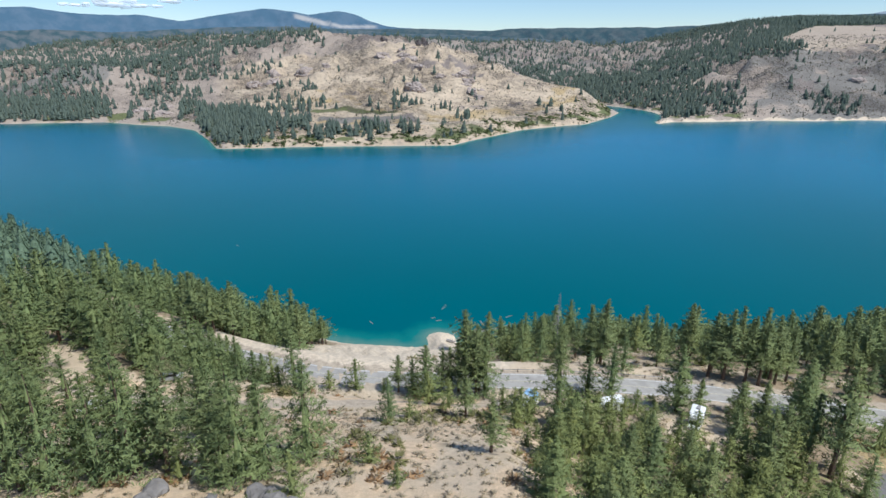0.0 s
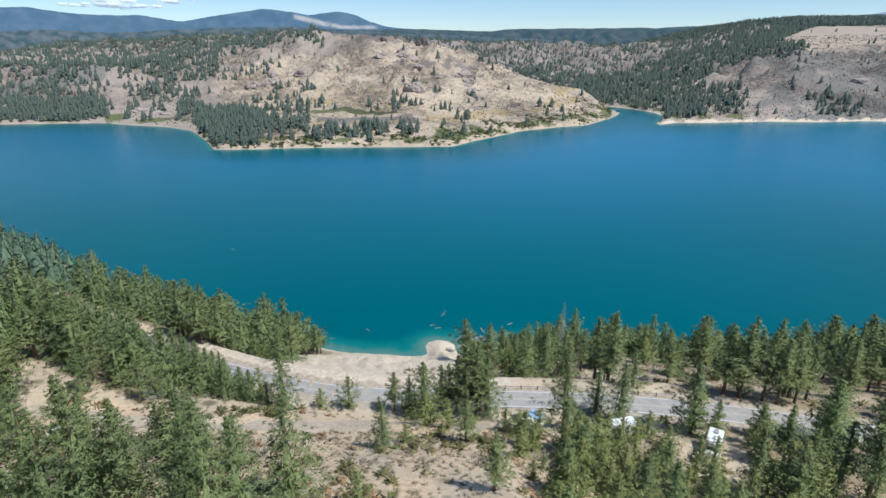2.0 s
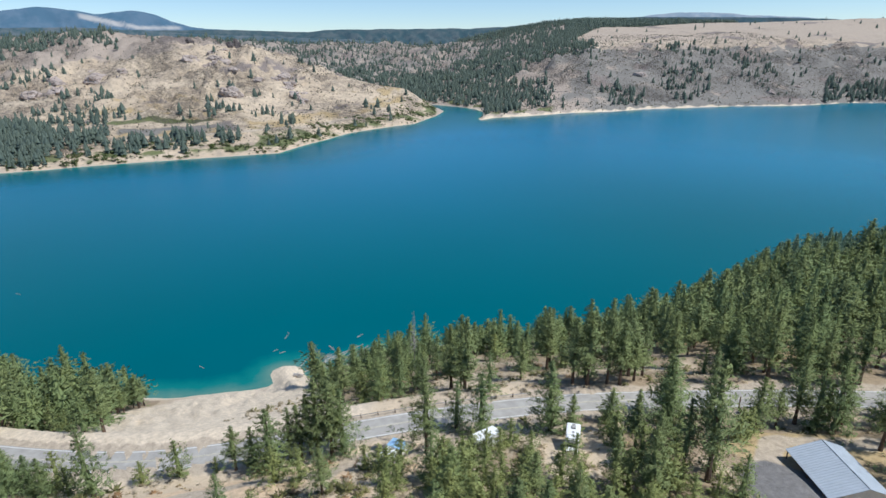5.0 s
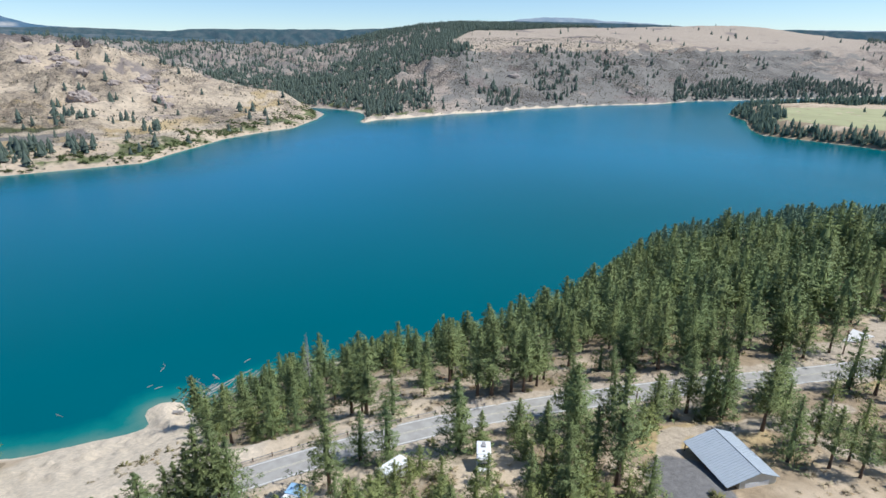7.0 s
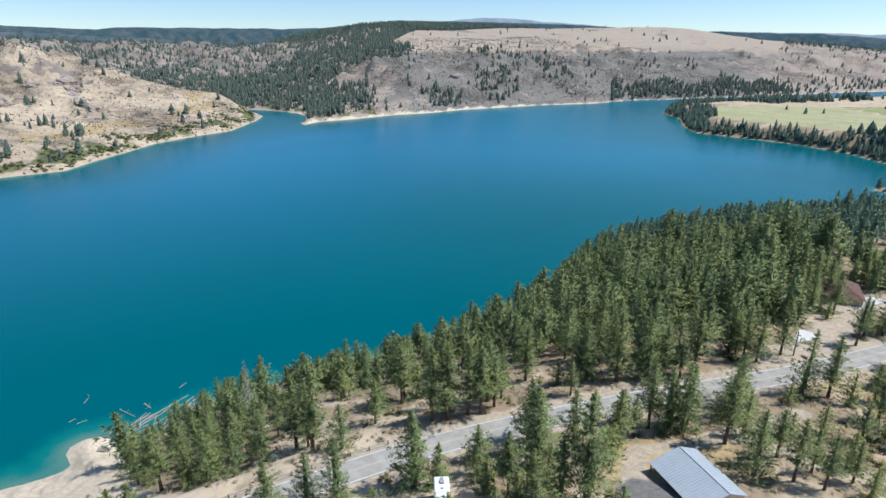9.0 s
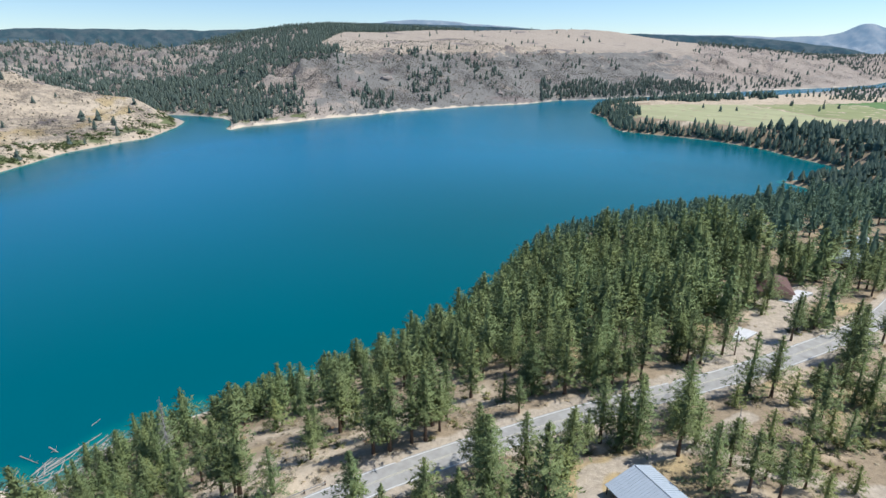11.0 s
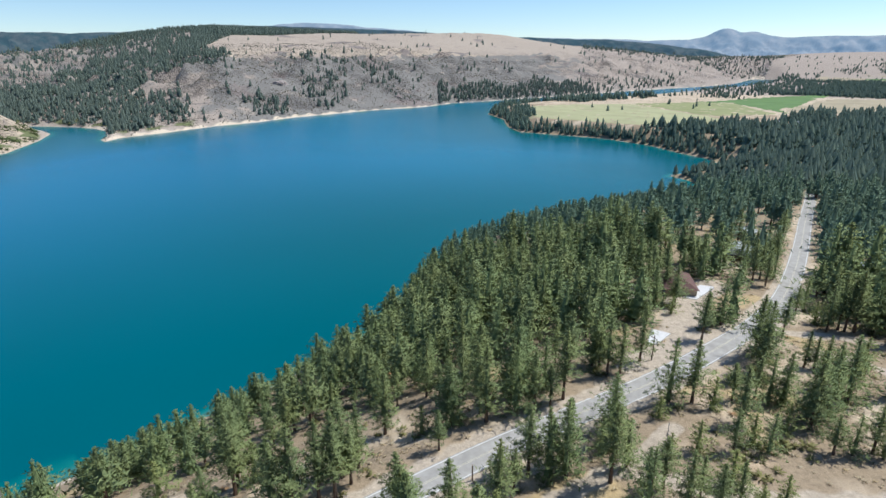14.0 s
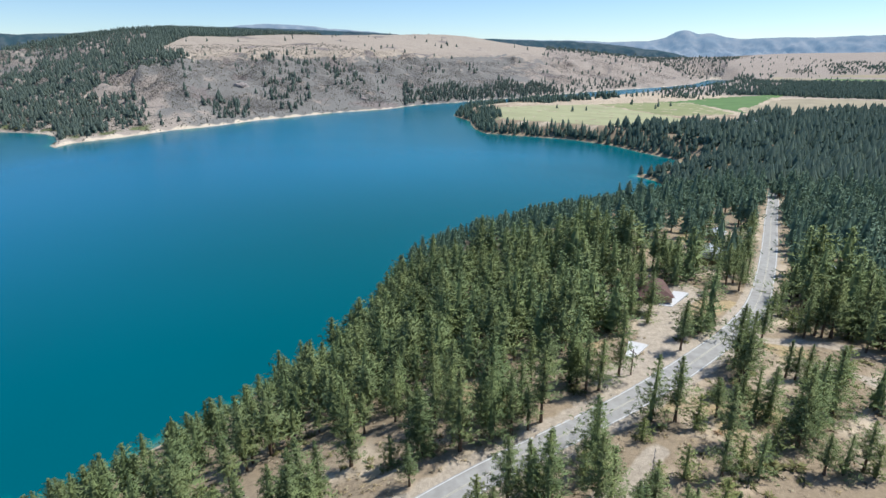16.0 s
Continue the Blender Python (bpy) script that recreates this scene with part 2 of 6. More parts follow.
def to_line(x, y, line):
    """Distance from points to a polyline."""
    best = np.full(np.shape(x), 1e9)
    for (ax, ay), (bx, by) in zip(line, line[1:]):
        dx, dy = bx - ax, by - ay
        s = np.clip(((x - ax) * dx + (y - ay) * dy) / (dx * dx + dy * dy + 1e-9), 0, 1)
        best = np.minimum(best, np.hypot(x - ax - s * dx, y - ay - s * dy))
    return best


def in_lake(x, y):
    inside = np.zeros(np.shape(x), bool)
    for (ax, ay), (bx, by) in zip(LAKE, LAKE[1:] + LAKE[:1]):
        if ay != by:
            inside ^= ((ay > y) != (by > y)) & (x < (bx - ax) * (y - ay) / (by - ay) + ax)
    return inside


def ridge(x, y, x0, y0, x1, y1, z0, z1, w):
    dx, dy = x1 - x0, y1 - y0
    s = np.clip(((x - x0) * dx + (y - y0) * dy) / (dx * dx + dy * dy), 0, 1)
    return (z0 + (z1 - z0) * s) * np.exp(-((np.hypot(x - x0 - s * dx, y - y0 - s * dy) / w) ** 2))


RIDGES = [(-39, 1275, 285, 1110, 77, 18, 160), (-330, 1480, -39, 1275, 80, 77, 210), (-720, 1800, -330, 1480, 30, 88, 280), (-1300, 1900, -720, 1800, 20, 30, 320), (-1350, 2250, -480, 2000, 52, 84, 320), (-480, 2000, -100, 2050, 84, 74, 280),
          (-60, 2350, 300, 2300, 60, 66, 300), (300, 2300, 560, 2250, 66, 52, 300), (560, 2250, 1000, 2350, 52, 36, 320), (-300, 2700, 60, 2300, 80, 40, 400), (900, 2900, 1500, 2700, 20, 22, 500),
          (-1100, 1250, -620, 1120, 40, 35, 160), (2700, 1500, 3400, 1000, 70, 90, 500), (2000, 1350, 2600, 1100, 40, 40, 300)]


def raw_land(x, y):
    """Height of the ground over the lake."""
    x, y = np.asarray(x, float), np.asarray(y, float)
    ds, dn = to_line(x, y, SOUTH), to_line(x, y, NORTH)
    d = np.minimum(ds, dn)
    wet = in_lake(x, y)
    # near bank: a bluff up to the road's terrace; then a rising hillside
    terrace = np.interp(x, [-900, -200, -60, 150, 200, 300, 466, 620, 1000, 1400, 3000], [62, 55, 46, 45, 42, 34, 24, 20, 16, 11, 12])
    width = np.interp(x, [-300, -60, 20, 80, 170, 215, 260, 330, 500, 700, 1000], [80, 90, 92, 106, 102, 90, 80, 82, 70, 40, 35])
    low = smooth01((x - 640) / 120)
    s = ds / width
    s = 1 - np.logaddexp(0, (1 - s) * 9) / 9 + math.log1p(math.exp(9)) / 9 - 1      # linear bluff with a rounded brow
    s = np.clip(s, 0, 1)
    rise = s * (1 - low) + smooth01(ds / width) * low
    brow = np.interp(x, [-400, -60, 8, 24, 60, 130], [1.0, 1.0, 1.0, 0.5, 0.14, 0.0])
    back = 93 - y - 0.2 * np.maximum(-x - 60, 0)
    hill = brow * np.interp(back, [0, 4, 12, 30, 60, 160, 400], [0, 0.9, 4.6, 13.5, 24, 46, 70])
    far_hills = ridge(x, y, 3270, 640, 3750, 240, 78, 24, 270) + ridge(x, y, 4050, 350, 4450, -900, 70, 95, 420) + ridge(x, y, 2900, -1300, 3700, -1700, 60, 100, 600)
    south = terrace * rise + hill + far_hills + lumps(x, y, 60, 3) * 0.8 * np.clip(s, 0, 1)
    # far side: a pale strand, a bench and hills; a tableland in the east
    bench = np.interp(dn, [0, 8, 25, 60, 250, 800, 2500], [0, 4, 7, 14, 30, 55, 90])
    table = np.interp(dn, [0, 8, 22, 40, 150, 330, 480, 560, 1000, 1500, 3000], [0, 5, 9, 14, 48, 84, 110, 124, 176, 202, 210])
    east = smooth01((x - 0.28 * y - 130 + 0.15 * np.maximum(0, y - 1200)) / (220 + 0.25 * np.maximum(0, y - 1000)))
    far_east = smooth01((np.degrees(np.arctan2(x, np.maximum(y, 1))) - 47) / 15)
    table = table * (1.035 - 0.21 * far_east) * (1 - 0.19 * smooth01((31 - np.degrees(np.arctan2(x, np.maximum(y, 1)))) / 7) * smooth01((dn - 700) / 600))
    north = bench * (1 - east) + table * east
    rid = 0
    for r in RIDGES:
        rid = np.maximum(rid, ridge(x, y, *r))
    calm = smooth01((dn - 40) / 260)
    spur = ridge(x, y, 70, 1190, 255, 1075, 2, 24, 80) * smooth01(dn / 70) * (x < 320)
    rough = np.abs(lumps(x, y, 210, 5)) * 26 + lumps(x, y, 70, 8) * 5 + np.clip(1 - 2.2 * np.abs(lumps(x, y, 60, 9, 3)), 0, 1) * np.clip(lumps(x, y, 240, 31) + 0.35, 0, 1) * 9
    flat = east * smooth01((dn - 420) / 120) * (1 - smooth01((dn - 1700) / 500))
    north = np.maximum(north, 0) + spur + rid * smooth01(dn / 220) * (1 - 0.7 * east * (1 - smooth01((dn - 900) / 400))) + rough * calm * (1 - 0.85 * flat) * 0.8
    share = smooth01((ds - dn) / np.interp(x, [2900, 3300], [0.1, 900]) + 0.5)
    z = np.where(x > 2900, north * share + south * (1 - share), np.where(dn < ds, north, south))
    z = np.where(wet, -np.minimum(d * 0.35, 25) - 0.1, z)
    return z


def resample(line, step, rounds=14):
    pts = []
    for (ax, ay), (bx, by) in zip(line, line[1:]):
        n = max(1, int(math.hypot(bx - ax, by - ay) / step))
        pts += [(ax + (bx - ax) * i / n, ay + (by - ay) * i / n) for i in range(n)]
    pts = np.array(pts + [line[-1]], float)
    for _ in range(rounds):
        pts[1:-1] = (pts[:-2] + 2 * pts[1:-1] + pts[2:]) / 4
    return pts


ROAD_PTS = resample(ROAD, 3.0)
ROAD_Z = raw_land(ROAD_PTS[:, 0], ROAD_PTS[:, 1])
for _ in range(40):
    ROAD_Z[1:-1] = (ROAD_Z[:-2] + 2 * ROAD_Z[1:-1] + ROAD_Z[2:]) / 4


def land(x, y):
    """The ground with the road's level shelf cut into it."""
    x, y = np.asarray(x, float), np.asarray(y, float)
    z = raw_land(x, y)
    bank = np.clip(1.3 - to_line(x, y, [(-36, 150), (-24, 166), (-8, 182), (2, 193)]) / 24, 0, 1) * (z > 0.3)
    z = z + bank * (np.abs(lumps(x, y, 16, 77)) * 2.2 - 0.5 + 0.5 * lumps(x, y, 6, 78)) * np.clip(z / 4, 0, 1)
    near = (y > -150) & (y < 260) & (x > -280) & (x < 1150)
    px, py = x[near], y[near]
    if px.size:
        best, rz = np.full(px.shape, 1e9), np.zeros(px.shape)
        for (ax, ay), az in zip(ROAD_PTS, ROAD_Z):
            d = np.hypot(px - ax, py - ay)
            hit = d < best
            best[hit], rz[hit] = d[hit], az
        k = 1 - smooth01((best - 6.5) / 9)
        z[near] = z[near] * (1 - k) + rz * k - 0.3 * (1 - smooth01((best - 2.6) / 1.6))
    return z


def land_at(x, y):
    return float(land(np.array([x]), np.array([y]))[0])


def grid_sheet(name, xs, ys, z, keep, mat):
    nr, na = xs.shape
    idx = np.arange(nr * na).reshape(nr, na)
    quads = np.stack([idx[:-1, :-1], idx[1:, :-1], idx[1:, 1:], idx[:-1, 1:]], -1).reshape(-1, 4)
    if keep is not None:
        k = keep.ravel()
        quads = quads[k[quads].any(1)]
    me = bpy.data.meshes.new(name)
    me.vertices.add(nr * na)
    me.vertices.foreach_set("co", np.stack([xs, ys, z], -1).astype(np.float32).ravel())
    me.loops.add(quads.size)
    me.loops.foreach_set("vertex_index", quads.ravel().astype(np.int32))
    me.polygons.add(len(quads))
    me.polygons.foreach_set("loop_start", (np.arange(len(quads)) * 4).astype(np.int32))
    me.update(calc_edges=True)
    me.validate()
    me.materials.append(mat)
    me.shade_smooth()
    return new(name, me)


def attribute(ob, name, values):
    a = ob.data.attributes.new(name, "FLOAT", "POINT")
    a.data.foreach_set("value", values.astype(np.float32).ravel())


def rings(r_parts, a_parts):
    r = np.concatenate([np.arange(a, b, s) for a, b, s in r_parts] + [[r_parts[-1][1]]])
    a = np.radians(np.concatenate([np.arange(p, q, s) for p, q, s in a_parts] + [[a_parts[-1][1]]]))
    rr, aa = np.meshgrid(r, a, indexing="ij")
    return 10 + rr * np.sin(aa), 20 + rr * np.cos(aa)


gx, gy = rings([(0.0, 300, 2.8), (300, 1000, 8), (1000, 2300, 15), (2300, 4700, 80)], [(-180, -60, 2.5), (-60, -42, 0.5), (-42, 96, 0.33), (96, 180, 2.0)])
gz = land(gx, gy)
GROUND = grid_sheet("ground", gx, gy, gz, None, M_GROUND)
tagged(GROUND, "dry tan grass and sagebrush hills with pale lake shores", "ground", kind="structure")
g_ds, g_dn = to_line(gx, gy, SOUTH), to_line(gx, gy, NORTH)
g_north = g_dn < g_ds
# stands of trees across the lake, placed to fit the camera's first view: bearings in degrees, distances, how thick
STANDS = [(-48, -30, 1035, 1235, 0.85), (-28.4, -23.4, 1095, 1200, 0.9), (-24.4, -22.4, 965, 1130, 0.75), (-23.2, -17.4, 700, 985, 0.8), (-17.4, -13.6, 722, 930, 0.55), (-13.6, -11.8, 712, 900, 0.14),
          (-16.6, -12.2, 890, 1090, 0.3), (-34, -21, 1240, 2700, 0.9), (-48, -34, 1235, 1500, 0.6), (-22.5, -15.5, 1180, 1262, 0.42), (-21, -11.5, 1400, 2700, 0.9), (-48, -34, 1700, 2700, 0.8), (-34, -27, 1205, 1250, 0.5),
          (-12, 4, 870, 990, 0.05), (12.4, 17.2, 1225, 1400, 0.92), (17.2, 24.6, 975, 1400, 0.78), (12.4, 19, 1380, 1580, 0.85), (18, 24.8, 1380, 1950, 0.85), (22.5, 31, 1490, 1960, 0.8), (7, 12.6, 1290, 1660, 0.6), (11, 17.5, 1560, 2100, 0.5),
          (13, 27.5, 1950, 2330, 0.75), (19, 31, 2300, 3000, 0.97), (-6, 12.5, 1600, 2700, 0.6), (24.4, 27.3, 1058, 1230, 0.6), (32.5, 34.8, 1130, 1258, 0.5), (34.9, 36, 1172, 1260, 0.8), (37.6, 41.2, 1234, 1500, 0.3), (43, 46.4, 1380, 1660, 0.3),
          (36, 43.5, 1598, 1690, 0.35), (52, 70, 1250, 1500, 0.7), (60, 66, 1500, 1800, 0.3), (63, 71, 1560, 1990, 0.16), (58, 86, 2950, 4100, 0.9),
          (-12.4, -10.3, 706, 738, 0.85), (-9.6, -8.6, 712, 736, 0.6), (-8.0, -5.6, 708, 742, 0.95), (-4.6, -2.4, 704, 736, 0.75), (-14.2, -11.6, 880, 925, 0.8), (-10.2, -9.4, 824, 856, 0.4), (-7.6, -6.3, 824, 856, 0.4), (-4.8, -2.2, 846, 884, 0.6), (-1, 1, 846, 884, 0.35)]


def far_wooded(x, y):
    """How thickly trees stand across the lake, 0 to 1."""
    dn, r = to_line(x, y, NORTH), np.hypot(x, y)
    az = np.degrees(np.arctan2(x, y))
    patchy = lumps(x, y, 260, 91) * 0.6 + lumps(x, y, 90, 92) * 0.5
    grain = lumps(x, y, 55, 94)
    w = 0.012 + 0.22 * np.clip(patchy - 0.35, 0, 1)
    a, d = az + 0.9 * patchy, r + 45 * patchy
    for a0, a1, r0, r1, thick in STANDS:
        soft, aa, dd = (50, a, d) if r1 - r0 > 60 else (10, az + 0.25 * patchy, r + 10 * patchy)
        m = smooth01((aa - a0) / 0.9 + 0.5) * smooth01((a1 - aa) / 0.9 + 0.5) * smooth01((dd - r0) / soft + 0.5) * smooth01((r1 - dd) / soft + 0.5)
        w = np.maximum(w, thick * m * np.clip(0.75 + (1.1 - thick) * 1.6 * grain, 0, 1.2))
    back = np.interp(az, [29, 32, 36, 43, 46], [560, 930, 960, 1500, 9000])
    w = np.where((az > 28.5) & (dn > back), 0.95, w)
    top = (az + 0.8 * grain > 29.5) & (az < 64) & (dn > 500) & (dn <= back)
    w = np.where(top, 0.006, w)
    w = np.where((az > 50) & (az < 72) & (dn < 110 + 60 * patchy), np.maximum(w, 0.72), w)
    w = np.where((az > 63.5) & (az < 90) & (dn > 150) & (r < 2950), 0.05 + 0.3 * np.clip(patchy - 0.1, 0, 1), w)
    w = np.where((az > -29) & (az < -24.3) & (dn < 110), 0.06, w)
    return np.clip(w, 0, 1) * (dn > 5)


g_east = smooth01((gx - 0.28 * gy - 130) / 300)


def patch(x, y, line, width, soft):
    """1 on a strip along a line, falling to 0 over soft metres."""
    return np.clip((width / 2 + soft - to_line(x, y, line)) / soft, 0, 1)


cove = np.clip(1.25 - to_line(gx, gy, [(-36, 150), (-24, 170), (-6, 186), (2, 196)]) / 26, 0, 1)
cove = np.maximum(cove, np.clip(1.3 - to_line(gx, gy, [(-30, 142), (-20, 138), (-10, 142), (-5, 160)]) / 24, 0, 1))
cove = np.maximum(cove, np.clip(1.35 - to_line(gx, gy, [(-62, 131), (-40, 123), (-24, 119), (-6, 116), (4, 115)]) / 15, 0, 1))
DRIVES = [[(62, 50), (66, 60), (71, 70), (80, 77), (96, 71), (106, 67), (116, 66)], [(100, 68), (101, 60), (106, 48), (120, 30)], [(18, 97), (9, 97), (4, 93)], [(180, 30), (182, 40), (179, 46), (176, 52), (174, 58)], [(164, 32), (167, 42), (166, 50)], [(-75, 95), (-40, 93), (-10, 96), (4, 95)]]
GRAVELS = [[(136, 80), (141, 76), (150, 75), (160, 77)], [(152, 75), (165, 78), (178, 82), (190, 82.5), (200, 81)], [(140, 73), (147, 72), (152, 75)], [(170, 95), (178, 98), (188, 97)]]
grav = 0
for line in DRIVES:
    grav = np.maximum(grav, patch(gx, gy, line, 2.6, 1.5) * 0.9)
for line in GRAVELS:
    grav = np.maximum(grav, patch(gx, gy, line, 9.0, 2.5))
paved = patch(gx, gy, [(65, 54), (71, 67)], 10.0, 1.5)
grav = np.maximum(grav, patch(gx, gy, ROAD, 8.4, 1.6) * smooth01((gx + 75) / 10) * (1 - 0.5 * smooth01((gx - 200) / 40)))
g_strand = np.maximum(g_east, smooth01((gx - 0.28 * gy - 40) / 50))
g_az = np.degrees(np.arctan2(gx, gy))
g_r = np.hypot(gx, gy)


def sector(a0, a1, r0, r1, soft=18, wave=16, seed=46):
    """1 between two bearings and two distances from the camera's start, with a wandering edge, to fit its view."""
    v = g_r + wave * lumps(gx, gy, 90, seed)
    return smooth01((g_az - a0) / 0.8) * smooth01((a1 - g_az) / 0.8) * smooth01((v - r0) / soft) * smooth01((r1 - v) / soft) * g_north


dry_face = smooth01((g_az + 24) / 5) * smooth01((18 - g_az) / 3) * smooth01((1330 + 60 * lumps(gx, gy, 140, 48) - g_r) / 60) * (1 - g_east) * g_north
back_face = smooth01((g_az + 10) / 5) * smooth01((26 - g_az) / 4) * smooth01((g_r - 1330) / 60) * g_north
hill_straw = np.maximum(sector(-22, -3.5, 826, 1010), 0.9 * sector(-8, 8, 800, 905))
hill_green = np.maximum(sector(-13.5, -4, 812, 834, 6, 5), 0.55 * sector(-2, 8, 715, 790, 14, 30, 47)) + 0.6 * sector(-15.5, -13, 985, 1040, 10)
hill_grey = np.maximum(sector(-12.8, -2, 750, 806, 8, 6), 0.8 * sector(-38, -29, 1215, 1320))
attribute(GROUND, "beach", np.where(g_north, g_strand * np.clip(1.15 - gz / (1.1 + 3.5 * g_strand - 2.2 * smooth01((gx - 600) / 300)) + 0.75 * lumps(gx, gy, 45, 24) - 0.6 * smooth01((gx - 950) / 200), 0, 1), np.maximum(np.clip(1.1 - gz / 2.5, 0, 1) * np.where(gx > 60, 0.45, 0.8), cove)))
attribute(GROUND, "sage", 0.8 * hill_grey + 0.45 * back_face + np.where(g_north, g_east * np.where(gz < 108 + 12 * lumps(gx, gy, 120, 22), np.clip(0.74 + 0.4 * lumps(gx, gy, 110, 23), 0, 1) * (1 - 0.65 * smooth01((g_az - 57) / 9)), 0.05) + 0.2 * np.clip(lumps(gx, gy, 90, 25), 0, 1), 0.0) + np.clip(lumps(gx, gy, 160, 21), 0, 1) * 0.3)
g_top = g_east * smooth01((g_az - 29.4 - 0.9 * lumps(gx, gy, 150, 27)) / 0.8) * smooth01((65 - g_az) / 2) * (0.62 * smooth01((g_dn - 390 - 45 * lumps(gx, gy, 150, 26)) / 30) + 0.38 * smooth01((g_dn - 560 - 45 * lumps(gx, gy, 210, 29)) / 30)) * g_north
attribute(GROUND, "upland", np.maximum(np.where(g_north, 0.85, 0.0) * (1 - g_top) * (1 - np.maximum(0.8 * hill_straw, 0.5 * dry_face)), 0.85 * smooth01((gx - 1500) / 300)))
attribute(GROUND, "stubble", g_top * 0.9)
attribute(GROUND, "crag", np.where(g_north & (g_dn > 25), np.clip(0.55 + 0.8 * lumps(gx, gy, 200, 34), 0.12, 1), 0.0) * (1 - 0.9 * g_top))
attribute(GROUND, "rock", np.where(g_north, np.clip(lumps(gx, gy, 240, 31) - 0.3, 0, 1) * 1.0 + np.clip(np.sin(gz * 0.33 + 2.5 * lumps(gx, gy, 300, 32)) - 0.45, 0, 1) * np.clip(0.5 + lumps(gx, gy, 140, 33), 0, 1.2) * (gz > 10), 0.0))
attribute(GROUND, "straw", 0.2 * hill_straw + 0.1 * dry_face + np.clip(lumps(gx, gy, 50, 41) * 0.6, 0, 1) * (1 - 0.85 * smooth01((gx - 600) / 300)) * np.where(g_north, 0.25 + 0.5 * smooth01((gz - 16) / 8) * smooth01((60 - gz) / 15) * (1 - g_east), 0.8 + 0.9 * smooth01((gx - 60) / 40)) + patch(gx, gy, [(74, 78), (92, 73)], 5, 3) * 0.7 + np.where(g_north & (gx > -170) & (gx < 240), np.clip(1.1 - np.abs(g_dn - 80 - 14 * lumps(gx, gy, 120, 44)) / 30, 0, 1) * (0.42 + 0.4 * lumps(gx, gy, 45, 45)), 0))
attribute(GROUND, "green", 0.8 * hill_green + np.where(g_north, np.clip(1.2 - np.abs(g_dn - 22 - 10 * lumps(gx, gy, 90, 51)) / 22, 0, 1) * (1 - g_east) * np.clip(0.55 + lumps(gx, gy, 90, 52), 0, 1), patch(gx, gy, [(246, 99), (262, 104)], 9, 3)))
attribute(GROUND, "paved", paved)
attribute(GROUND, "sand", np.where(g_north, 0, np.maximum(smooth01((30 - gx) / 12) * smooth01((104 - gy) / 6), 0.5 * smooth01((gx - 60) / 12) * smooth01((gx - 205) / -12) * smooth01((72 - gy) / 12)) * (0.5 + 0.45 * lumps(gx, gy, 22, 59))))
track = np.maximum(patch(gx, gy, [(-250, 742), (-150, 735), (-40, 748), (40, 800), (120, 880), (200, 950)], 7, 4), patch(gx, gy, [(-420, 960), (-330, 930), (-250, 880), (-180, 860)], 6, 4)) * 0.9
attribute(GROUND, "gravel", np.maximum(np.maximum(grav, track), np.where(g_north, np.clip(0.75 - gz / 1.8 + 0.5 * lumps(gx, gy, 40, 28), 0, 1) * (1 - g_east), 0)))
# Dark fill in the ground colour between far trees, standing in for dense woods.
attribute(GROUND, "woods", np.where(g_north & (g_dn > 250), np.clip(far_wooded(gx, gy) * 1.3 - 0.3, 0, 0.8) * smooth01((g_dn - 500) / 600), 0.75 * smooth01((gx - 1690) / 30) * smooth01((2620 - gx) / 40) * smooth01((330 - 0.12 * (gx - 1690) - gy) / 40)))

wx, wy = rings([(90.0, 300, 3), (300, 1000, 12), (1000, 4700, 60)], [(-100, -42, 1.0), (-42, 96, 0.4), (96, 110, 1.0)])
wd = np.minimum(to_line(wx, wy, SOUTH), to_line(wx, wy, NORTH))
WATER = grid_sheet("water", wx, wy, np.zeros_like(wx), in_lake(wx, wy) | (wd < 30), M_WATER)
# Distance from shore, driving the painted blue of reflected sky.
attribute(WATER, "depth", smooth01(np.minimum(to_line(wx, wy, SOUTH), to_line(wx, wy, NORTH) * 3) / 420))
# Painted sheen, growing to the east and away from the near shore.
attribute(WATER, "east_sheen", 0.65 * smooth01((wx - 240) / 520) * smooth01(to_line(wx, wy, SOUTH) / 260))
tagged(WATER, "deep teal blue lake with faint ripples", "water", kind="structure")
attribute(WATER, "shallow", np.clip(1.0 - wd / np.where(to_line(wx, wy, NORTH) < wd + 1, 12.0, np.where(wx > 60, 7.0, 14.0)), 0, 1))


